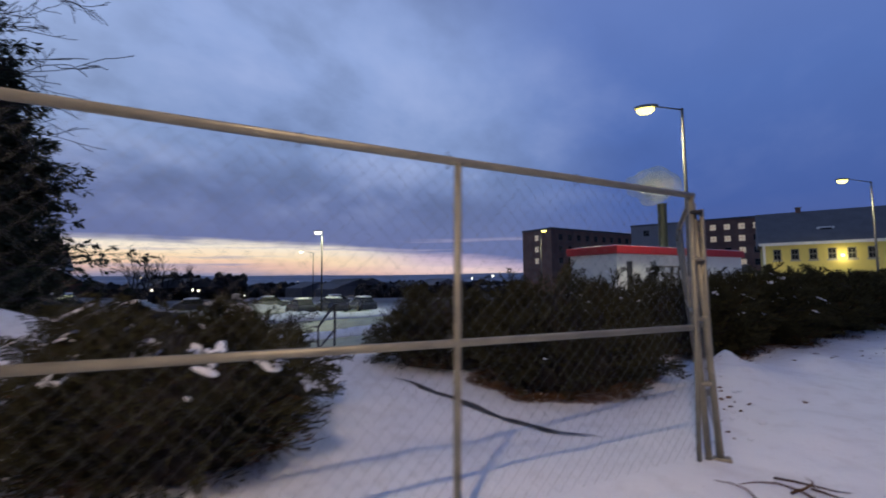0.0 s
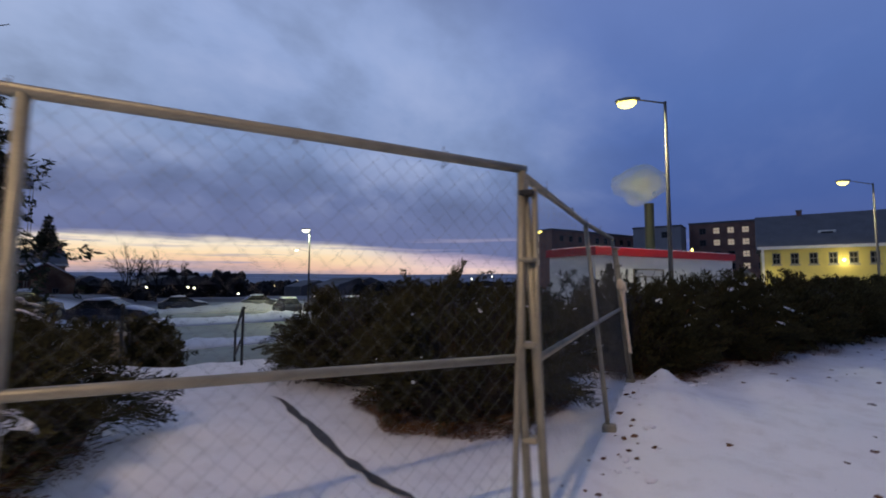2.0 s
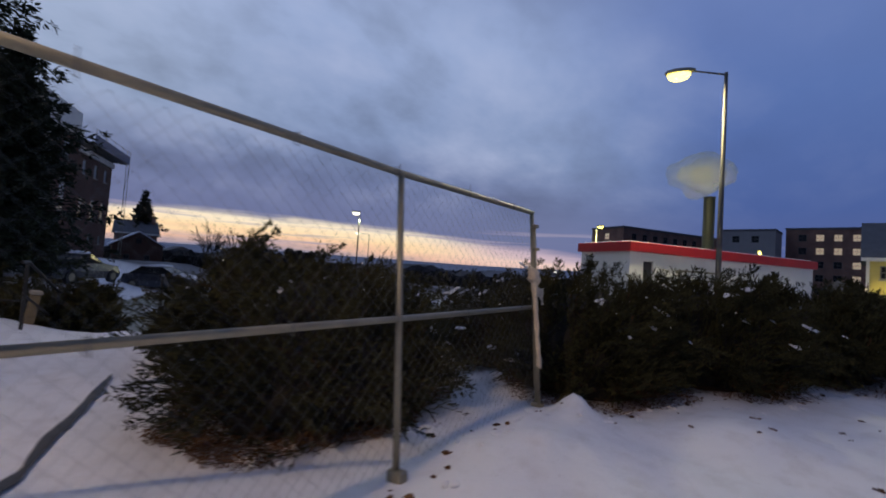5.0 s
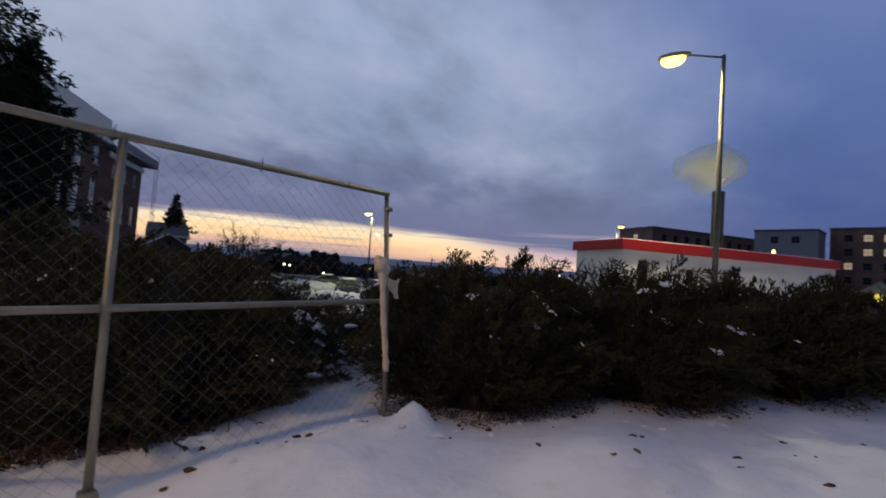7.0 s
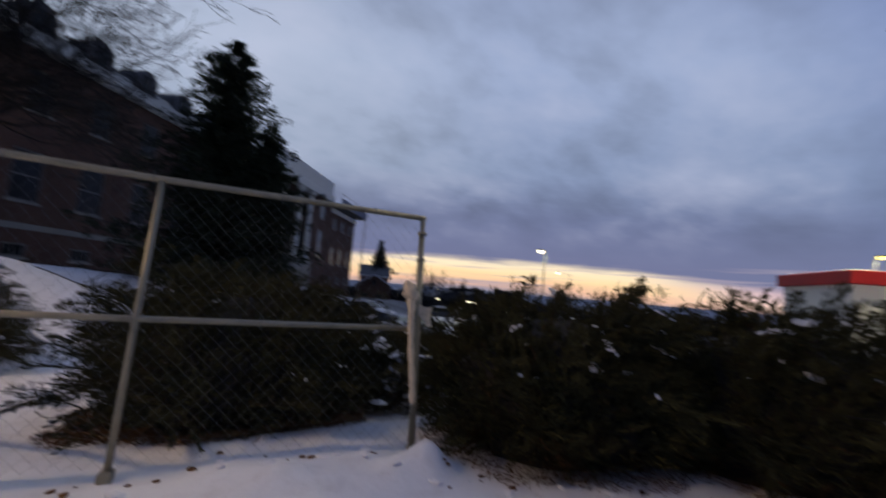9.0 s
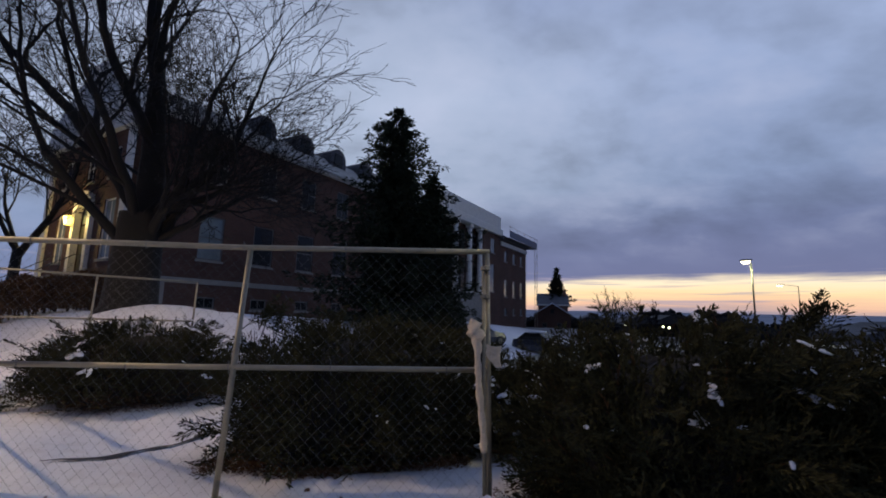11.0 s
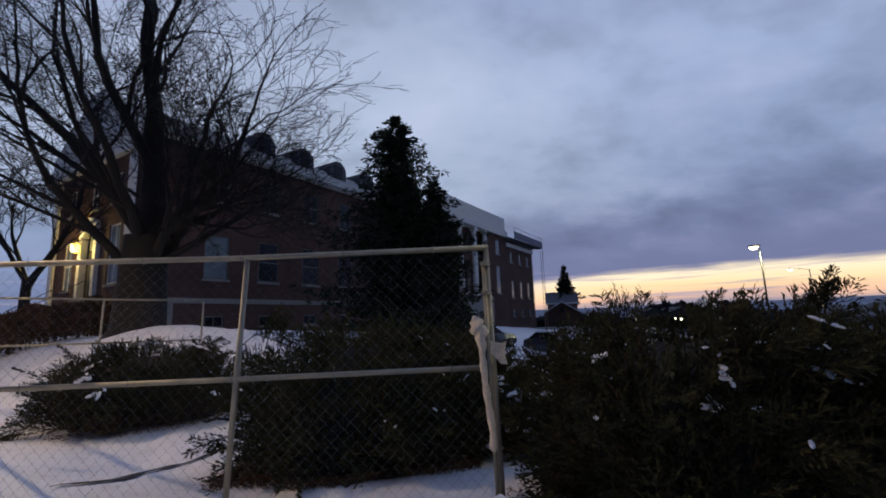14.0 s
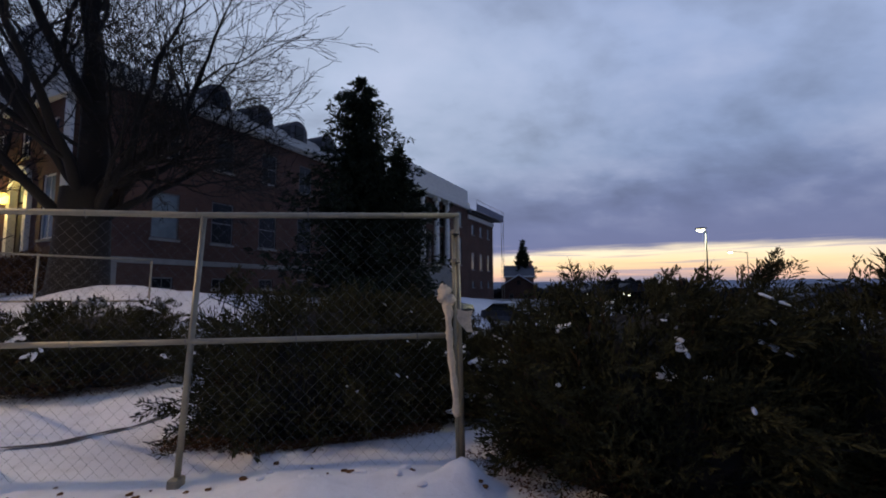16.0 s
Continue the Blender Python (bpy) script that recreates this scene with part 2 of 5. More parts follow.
FARWOOD = leafy("far_woods", (0.010, 0.011, 0.012), (0.020, 0.020, 0.020), (0.032, 0.030, 0.028), 0.9)
DOORWOOD = plain("dark_door", (0.05, 0.045, 0.035), 0.5)
CARPAINT = plain("dark_car_paint", (0.06, 0.065, 0.08), 0.25, 0.3, 0.1)
RUBBER = plain("rubber", (0.02, 0.02, 0.02), 0.85)
ROCK = plain("tan_stone", (0.16, 0.125, 0.075), 0.9, 0, 0.3, 8, 0.6)
TARP = plain("blue_grey_tarp", (0.07, 0.10, 0.17), 0.55, 0, 0.35, 1.2, 0.5)
LED = Mat("lamp_lens", (1, 1, 0.9)).glow((1.0, 0.80, 0.13), 4.0).m
LEDWHITE = Mat("cool_lamp_lens", (1, 1, 1)).glow((1.0, 0.92, 0.62), 4).m
LITPANE = Mat("lit_window", (0.8, 0.7, 0.5)).glow((1.0, 0.72, 0.42), 0.26).m
ENTRY = Mat("lit_entrance_lamp", (1, 0.9, 0.5)).glow((1.0, 0.72, 0.13), 3.2).m
TOWN = Mat("town_light", (1, 0.8, 0.5)).glow((1.0, 0.72, 0.30), 2.2).m


def steam_material():
    # the lamplight's yellow is put into the steam's base colour
    m = Mat("lit_steam", (0.92, 0.88, 0.52), 1.0, spec=0.0)
    n = m.t.nodes.new("ShaderNodeMapRange")
    m.t.links.new(m.noise(1.1, 3), n.inputs["Value"])
    n.inputs["From Min"].default_value, n.inputs["From Max"].default_value = 0.25, 0.75
    n.inputs["To Min"].default_value, n.inputs["To Max"].default_value = 0.12, 0.34
    m.t.links.new(n.outputs[0], m.b.inputs["Alpha"])
    m.b.inputs["Subsurface Weight"].default_value = 0.0
    return m.m


STEAM = steam_material()

# ---- geometry helpers ----


LOOSE = ("twig_spray", "limb_whorl", "bough_work", "stem_clump", "foliage", "dead_skirt", "crown", "wire_mesh")


class Geo:
    """Vertices and faces gathered for one mesh."""

    def __init__(self):
        self.v, self.f = [], []

    def add(self, v, f):
        k = len(self.v)
        self.v += [tuple(p) for p in v]
        self.f += [tuple(i + k for i in q) for q in f]
        return self

    def box(self, x0, y0, z0, x1, y1, z1, bevel=0.0):
        if not bevel:
            return self.add([(x, y, z) for z in (z0, z1) for y in (y0, y1) for x in (x0, x1)],
                            [(0, 2, 3, 1), (4, 5, 7, 6), (0, 1, 5, 4), (2, 6, 7, 3), (0, 4, 6, 2), (1, 3, 7, 5)])
        b, rings = bevel, []
        for z, i in ((z0, b), (z0 + b, 0), (z1 - b, 0), (z1, b)):
            rings.append([(x0 + i + b * (i == 0), y0 + i, z), (x1 - i - b * (i == 0), y0 + i, z), (x1 - i, y0 + i + b * (i == 0), z), (x1 - i, y1 - i - b * (i == 0), z),
                          (x1 - i - b * (i == 0), y1 - i, z), (x0 + i + b * (i == 0), y1 - i, z), (x0 + i, y1 - i - b * (i == 0), z), (x0 + i, y0 + i + b * (i == 0), z)])
        return self.loft(rings)

    def loft(self, rings, caps=True):
        n = len(rings[0])
        v = [p for r in rings for p in r]
        f = [(k * n + i, k * n + (i + 1) % n, (k + 1) * n + (i + 1) % n, (k + 1) * n + i) for k in range(len(rings) - 1) for i in range(n)]
        if caps:
            f += [tuple(range(n))[::-1], tuple(range((len(rings) - 1) * n, len(rings) * n))]
        return self.add(v, f)

    def tube(self, pts, radii, n=8, caps=True):
        pts = [Vector(p) for p in pts]
        if isinstance(radii, (int, float)):
            radii = [radii] * len(pts)
        rings, side = [], None
        for i, p in enumerate(pts):
            d = (pts[min(i + 1, len(pts) - 1)] - pts[max(i - 1, 0)]).normalized()
            if side is None:
                side = d.cross(Vector((0.31, 0.17, 0.93)) if abs(d.z) < 0.9 else Vector((1, 0.1, 0))).normalized()
            side = (side - d * side.dot(d)).normalized()
            up = d.cross(side)
            rings.append([p + (side * math.cos(a) + up * math.sin(a)) * radii[i] for a in (2 * math.pi * k / n for k in range(n))])
        return self.loft(rings, caps)

    def ball(self, c, r, seg=10, rows=7, jitter=0.0, rnd=None, squash=1.0):
        c = Vector(c)
        v, f = [c + Vector((0, 0, -r * squash))], []
        for j in range(1, rows):
            th = math.pi * j / rows
            for i in range(seg):
                ph = 2 * math.pi * i / seg
                k = r * (1 + (rnd.uniform(-jitter, jitter) if rnd else 0))
                v.append(c + Vector((k * math.sin(th) * math.cos(ph), k * math.sin(th) * math.sin(ph), -k * math.cos(th) * squash)))
        v.append(c + Vector((0, 0, r * squash)))
        for i in range(seg):
            f.append((0, 1 + (i + 1) % seg, 1 + i))
            for j in range(rows - 2):
                a = 1 + j * seg
                f.append((a + i, a + (i + 1) % seg, a + seg + (i + 1) % seg, a + seg + i))
            a = 1 + (rows - 2) * seg
            f.append((a + i, a + (i + 1) % seg, len(v) - 1))
        return self.add(v, f)


def part(name, geo, material, parent=None, label="", smooth=False, at=None):
    me = bpy.data.meshes.new(name)
    if isinstance(geo, Geo):
        me.from_pydata([tuple(p) for p in geo.v], [], geo.f)
    else:
        me.from_pydata(geo[0], [], geo[1])
    me.materials.append(material)
    if smooth:
        me.polygons.foreach_set("use_smooth", [True] * len(me.polygons))
    me.update()
    ob = new(name, me)
    if name in LOOSE:
        ob["kind"] = "stuff"
    if parent is not None:
        ob.parent = parent
    if at is not None:
        ob.matrix_basis = at
    if label:
        ob["label"] = label
    return ob


def thing(name, m, label, category, group="", kind=""):
    ob = new(name)
    ob.empty_display_size = 0.2
    ob.matrix_basis = m
    return tagged(ob, label, category, group, kind)


def smoothstep(lo, hi, v):
    k = np.clip((v - lo) / (hi - lo), 0, 1)
    return k * k * (3 - 2 * k)


def wave(x, y, s, seed):
    """Smooth value noise on arrays, about -1 to 1."""
    g = np.random.RandomState(seed).uniform(-1, 1, (64, 64))
    x, y = np.asarray(x, float) / s, np.asarray(y, float) / s
    i, j = np.floor(x).astype(int), np.floor(y).astype(int)
    fx, fy = x - i, y - j
    fx, fy = fx * fx * (3 - 2 * fx), fy * fy * (3 - 2 * fy)
    a, b, c, d = g[i % 64, j % 64], g[(i + 1) % 64, j % 64], g[i % 64, (j + 1) % 64], g[(i + 1) % 64, (j + 1) % 64]
    return (a * (1 - fx) + b * fx) * (1 - fy) + (c * (1 - fx) + d * fx) * fy


# the hall's own axes: along its long front, and away from it
DX, DY = math.sin(radians(31)), math.cos(radians(31))


def height(x, y):
    """The ground's height at a place."""
    x, y = np.asarray(x, float), np.asarray(y, float)
    u, n = x * DX + y * DY, x * DY - y * DX
    r = np.hypot(x, y)
    h = np.full(np.broadcast(x, y).shape, 0.06)
    inside = smoothstep(0.15, 1.6, np.minimum(y, 0.57 * x + 0.82 * y))
    h = h - 0.16 * inside
    bank = smoothstep(-1.3, -6.3, n) * (1.2 - 0.6 * smoothstep(10, 26, u) - 0.9 * smoothstep(34, 60, u)) * smoothstep(1.5, 6.0, u)
    h = h + bank
    h = h + 0.34 * np.exp(-((x + 4.6) ** 2 + (y - 8.3) ** 2) / 5.5)
    h = h - 1.7 * smoothstep(6.4, 10.5, u) * smoothstep(-13, -5, n)
    h = h - 9.0 * smoothstep(35, 420, r) * smoothstep(-30, 10, u)
    h = h + (58 + 12 * wave(x, y, 900.0, 5)) * smoothstep(1300, 3200, r)
    near = 1 - smoothstep(12, 40, r)
    h = h + near * (0.030 * wave(x, y, 0.9, 1) + 0.018 * wave(x, y, 0.35, 2) + 0.007 * wave(x, y, 0.13, 3))
    ridge = np.exp(-((y + 0.50) / 0.36) ** 2) * smoothstep(1.6, 2.9, x) * (1 - smoothstep(3.3, 3.9, x))
    h = h + (0.11 + 0.05 * wave(x, y, 0.25, 7)) * ridge + 0.15 * np.exp(-((x - 3.66) ** 2 + (y + 0.43) ** 2) / 0.020) + 0.09 * np.exp(-((x - 4.3) ** 2 + (y + 1.5) ** 2) / 0.3)
    return h


def ground_z(x, y):
    return float(height(x, y))


# ---- ground ----
def ground_sheet():
    near_x = np.arange(-5.5, 9.0, 0.075)
    near_y = np.arange(-5.0, 8.5, 0.075)
    def spread(near):
        out, step, e = [], 0.11, near[-1]
        while e < 4600:
            e += step
            step *= 1.16
            out.append(e)
        inn, step, e = [], 0.11, near[0]
        while e > -4600:
            e -= step
            step *= 1.16
            inn.append(e)
        return np.array(inn[::-1] + list(near) + out)
    xs, ys = spread(near_x), spread(near_y)
    X, Y = np.meshgrid(xs, ys)
    Z = height(X, Y)
    v = np.stack([X, Y, Z], -1).reshape(-1, 3)
    w, hh = len(xs), len(ys)
    i = np.arange(w * hh).reshape(hh, w)
    f = np.stack([i[:-1, :-1], i[:-1, 1:], i[1:, 1:], i[1:, :-1]], -1).reshape(-1, 4)
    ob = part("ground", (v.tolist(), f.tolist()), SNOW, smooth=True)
    return tagged(ob, "trodden snow over a sloping lawn with small bumps", "ground", kind="structure")


ground_sheet()


def draped(name, pts_fn, nu, nv, lift, material):
    us, vs = np.linspace(0, 1, nu), np.linspace(0, 1, nv)
    U, V = np.meshgrid(us, vs)
    X, Y = pts_fn(U, V)
    Z = height(X, Y) + lift
    v = np.stack([X, Y, Z], -1).reshape(-1, 3).tolist()
    i = np.arange(nu * nv).reshape(nv, nu)
    f = np.stack([i[:-1, :-1], i[:-1, 1:], i[1:, 1:], i[1:, :-1]], -1).reshape(-1, 4).tolist()
    return part(name, (v, f), material, smooth=True)


def bare_strip(U, V):
    x = 0.10 + 1.52 * V + 0.015 * wave(V * 10, V * 0, 0.7, 11)
    y = 0.68 + 2.75 * V + 0.22 * V * V
    wide = (0.034 + 0.016 * wave(V * 10, V * 0 + 3, 0.6, 12)) * np.clip(V * 12, 0.2, 1) * np.clip((1 - V) * 9, 0.1, 1)
    return x + (U - 0.5) * 2 * wide * 0.87, y - (U - 0.5) * 2 * wide * 0.5


tagged(draped("path_edge", bare_strip, 6, 90, 0.016, ASPHALT), "thawed dark wet edge of the snowy walkway", "walkway", kind="structure")


def lot(U, V):
    u, n = 8.6 + 62 * V, -5 + 21 * U
    return u * DX + n * DY, u * DY - n * DX


def ice_material():
    m = Mat("packed_ice", (0.4, 0.41, 0.38), 0.5)
    a, b = m.noise(0.12, 5), m.noise(1.3, 5)
    c = m.mix(0.45, m.ramp(a, [(0.35, (0.10, 0.105, 0.075)), (0.6, (0.30, 0.31, 0.24))]), m.ramp(b, [(0.3, (0.09, 0.095, 0.07)), (0.7, (0.36, 0.37, 0.29))]))
    return m.color(c).roughness(b, 0.35, 0.8).bump(b, 0.4, 0.04).m


tagged(draped("parking_lot", lot, 40, 110, 0.03, ice_material()), "icy parking lot with packed grey-green snow", "parking lot", kind="structure")



def windrow(u0, u1, n0, n1, tall, seed):
    """A ploughed ridge of snow across the lot, from one place to another in the hall's axes."""
    rnd = random.Random(seed)
    L = math.hypot(u1 - u0, n1 - n0)
    k = max(8, int(L / 0.35))
    rings = []
    for i in range(k + 1):
        q = i / k
        u, n = u0 + (u1 - u0) * q, n0 + (n1 - n0) * q
        su, sn = -(n1 - n0) / L, (u1 - u0) / L
        h = tall * (0.85 + 0.2 * math.sin(i * 0.23 + seed)) * rnd.uniform(0.9, 1.05) * min(1, 6 * q + 0.15, 6 * (1 - q) + 0.15)
        ring = []
        for w, z in ((-1.5, -0.12), (-0.9, 0.35), (-0.25, 0.95), (0.3, 1.0), (0.95, 0.4), (1.5, -0.12)):
            uu, nn = u + su * w * tall * 1.5, n + sn * w * tall * 1.5
            x, y = uu * DX + nn * DY, uu * DY - nn * DX
            ring.append((x, y, ground_z(x, y) + 0.03 + h * z * rnd.uniform(0.85, 1.1)))
        rings.append(ring)
    ob = part("snow_bank", Geo().loft(rings), SNOW, smooth=True)
    tagged(ob, "ploughed ridge of grey snow across the icy parking lot", "snow bank", "ploughed snow banks")


windrow(13.0, 15.0, -1.5, 9.5, 0.30, 31)
windrow(21.0, 24.0, -4.0, 13.5, 0.42, 32)
windrow(33.0, 35.0, -4.5, 15.0, 0.65, 33)
windrow(46.0, 47.0, -4.5, 15.5, 0.8, 34)

# ---- street lamps ----


def street_lamp(x, y, top, arm, lens, watts, tint, label, base=None, group="street lamps", metal=None):
    metal = metal or POLE
    z0 = ground_z(x, y) - 0.02 if base is None else base
    lamp = thing("street_lamp", pose(x, y, z0), label, "street lamp", group)
    h = top - z0
    part("pole", Geo().tube([(0, 0, 0), (0, 0, h * 0.5), (0, 0, h)], [0.085, 0.07, 0.05], 10), metal, lamp, smooth=True)
    part("base_plate", Geo().box(-0.16, -0.16, 0, 0.16, 0.16, 0.03, 0.006), GALV, lamp)
    ax, ay = arm
    part("arm", Geo().tube([(0, 0, h - 0.06), (ax * 0.3, ay * 0.3, h + 0.05), (ax * 0.6, ay * 0.6, h + 0.16), (ax * 0.85, ay * 0.85, h + 0.24)], [0.03, 0.027, 0.025, 0.025], 8), metal, lamp, smooth=True)
    L = math.hypot(ax, ay)
    d = Vector((ax / L, ay / L, 0))
    s = Vector((-d.y, d.x, 0))
    c = Vector((ax, ay, h + 0.24))
    rings = []
    for k, w, t in ((-0.42, 0.05, 0.03), (-0.24, 0.15, 0.06), (0.1, 0.20, 0.07), (0.36, 0.16, 0.05), (0.44, 0.06, 0.02)):
        rings.append([c + d * k + s * w + Vector((0, 0, -t)), c + d * k + s * w * 0.7 + Vector((0, 0, t)), c + d * k - s * w * 0.7 + Vector((0, 0, t)), c + d * k - s * w + Vector((0, 0, -t))])
    head = part("lamp_head", Geo().loft(rings), GALV, lamp)
    g = Geo().loft([[c + d * (0.04 + 0.34 * q * math.cos(a)) + s * (0.18 * q * math.sin(a)) + Vector((0, 0, z)) for a in (2 * math.pi * j / 14 for j in range(14))] for z, q in ((-0.30, 0.30), (-0.27, 0.62), (-0.19, 0.90), (-0.074, 1.0))])
    part("lens", g, lens, head, "glowing yellow-white lens")
    li = bpy.data.lights.new("lamp_light", "SPOT")
    li.energy, li.color, li.spot_size, li.spot_blend, li.shadow_soft_size = watts, tint, radians(164), 0.5, 0.12
    lo = new("lamp_light", li)
    lo.matrix_basis = pose(x + c.x, y + c.y, z0 + c.z - 0.34)
    return lamp


WARM = (1.0, 0.70, 0.42)
street_lamp(15.17, -0.42, 7.72, (-0.15, 1.22), LED, 1500, (1.0, 0.86, 0.50), "tall galvanised street lamp with glowing yellow head above the hedge")
street_lamp(27.88, 29.7, 5.82, (-0.2, 0.25), LEDWHITE, 2100, (1.0, 0.98, 0.48), "dark lamp post with white head in the parking lot", metal=DARKMETAL)
street_lamp(55.3, 57.6, 6.5, (-1.6, 1.3), LEDWHITE, 500, (1.0, 0.95, 0.8), "distant dark lamp post with white head behind the parking lot", metal=DARKMETAL)
street_lamp(49.85, 14.5, 7.1, (0.0, -0.4), LED, 900, (1.0, 0.85, 0.45), "lamp post with yellow head beside the brick building")
street_lamp(36.55, -12.2, 7.75, (-0.5, 1.6), LED, 1300, (1.0, 0.86, 0.5), "tall street lamp with glowing head before the yellow house")
street_lamp(-7.6, -0.4, 7.2, (1.1, 0.4), LED, 1650, WARM, "tall galvanised street lamp beside the walkway")

# ---- chain-link fence ----


def chain_link(length, z0, z1, pitch=0.085, wire=0.00095, twist=0.0):
    half = pitch / 2
    cols, rows = int(length / half) - 1, int((z1 - z0) / half)
    v, f = [], []
    tri = [(math.cos(a), math.sin(a)) for a in (0.5, 2.6, 4.7)]
    for k in range(cols):
        base = len(v)
        for i in range(rows + 1):
            x = 0.02 + (k + (i + k) % 2) * half
            z = z0 + i * half
            yy = 0.003 * (1 if (i + k) % 2 else -1) + 0.012 * math.sin(x * 2.1 + z) * math.sin(z * 2.4) - twist * max(0.0, 1 - 2 * x / length) * z / z1
            for c, s in tri:
                v.append((x + wire * c, yy + wire * s, z))
        for i in range(rows):
            a, b = base + i * 3, base + i * 3 + 3
            f += [(a, a + 1, b + 1, b), (a + 1, a + 2, b + 2, b + 1), (a + 2, a, b, b + 2)]
    return v, f


def fence_panel(m, label, top=1.80, low=-0.05, feet=True, mesh=True, seed=0, twist=0.0, mid=1.83, lean=0.0, kick=(0.0, 0.0), start=0.0):
    """A framed panel. twist: how far its near end stands out at the top; mid, lean: its middle post; kick: the first post's foot; start: its place."""
    rnd = random.Random(seed)
    p = thing("fence_panel", m, label, "fence panel", "temporary fence panels")
    L, r = 3.66, 0.021
    def off(x, z):
        return -twist * max(0.0, 1 - 2 * x / L) * z / top
    part("top_rail", Geo().tube([(start - 0.02, off(0, top), top + 0.2 * twist), (L / 4, off(L / 4, top), top + 0.1 * twist), (L / 2, 0, top - 0.004), (L + 0.02, 0, top)], r, 10), GALV, p, smooth=True)
    part("middle_rail", Geo().tube([(start, off(0, 0.93), 0.93), (L / 2, 0, 0.926), (L, 0, 0.93)], r * 0.92, 10), GALV, p, smooth=True)
    for x, d, kx, ky in ((start, 0.0, *kick), (mid, lean, 0.0, 0.0), (L, 0.0, 0.0, 0.0)):
        post = part("post", Geo().tube([(x - d + kx, 0.004 + ky, low), (x, off(x, 0.9), 0.9), (x + d, off(x, top), top - 0.01)], r * (0.95 if x > 0.1 else 1.0), 10), GALV, p, smooth=True)
        if feet:
            part("foot", Geo().box(x - d + kx - 0.035, ky - 0.06, low - 0.02, x - d + kx + 0.035, ky + 0.05, low + 0.05, 0.01), GALV, post)
    if mesh:
        part("wire_mesh", chain_link(L, 0.10, top - 0.015, twist=twist), WIRE, p, "grey diamond wire mesh")
    for z in (top, 0.93):
        for k in range(5):
            x = 0.35 + 0.74 * k + rnd.uniform(-0.06, 0.06)
            tail = rnd.uniform(0.02, 0.06)
            y = off(x, z)
            part("tie_wire", Geo().tube([(x, y - 0.024, z - 0.02), (x + 0.004, y - 0.026, z + 0.02), (x, y, z + 0.027), (x - 0.003, y + 0.022, z), (x, y + 0.004, z - 0.027), (x + 0.01, y - 0.02, z - 0.03 - tail * 0.3), (x + 0.004, y - 0.03, z + tail)], 0.0022, 4), WIRE, p)
    return p


AYAW = 144.4
fence_panel(pose(0.045, -0.088, -0.018, -5.2, -0.5, 0), "grey chain-link fence panel with cloth-wrapped end post", 1.80, 0.04, seed=1, twist=0.06, mid=1.855, lean=0.02, start=-0.065)
fence_panel(pose(-0.085, 0.036, -0.01, 0, -1.0, AYAW), "grey chain-link fence panel across the snowy walkway", 1.83, -0.02, seed=2, kick=(-0.05, 0.02))
fence_panel(pose(-3.11, 2.20, 0.07, 0, -0.7, AYAW), "grey chain-link fence panel before the snowy lawn", 1.83, -0.02, seed=3)
fence_panel(pose(-5.2, 4.95, 0.15, 0, 1.0, 34), "grey chain-link fence panel standing in the snow bank", 1.82, 0.3, feet=False, seed=4)


def corner_clamps():
    t = thing("corner_pipes", pose(-0.045, -0.01, 0), "spare steel pipes clamped at the fence corner", "steel pipe")
    part("pipe", Geo().tube([(-0.10, 0.06, -0.03), (-0.05, 0.04, 0.95), (-0.045, 0.03, 1.02)], 0.015, 8), GALV, t, smooth=True)
    part("pipe", Geo().tube([(0.04, -0.06, 0.0), (0.01, -0.035, 1.0), (0.0, -0.03, 1.72)], 0.016, 8), GALV, t, smooth=True)
    for z in (0.55, 0.98, 1.38, 1.70):
        part("clamp", Geo().box(-0.046, -0.038, z - 0.013, 0.038, 0.038, z + 0.013, 0.008), DARKMETAL if z == 1.70 else GALV, t)


corner_clamps()


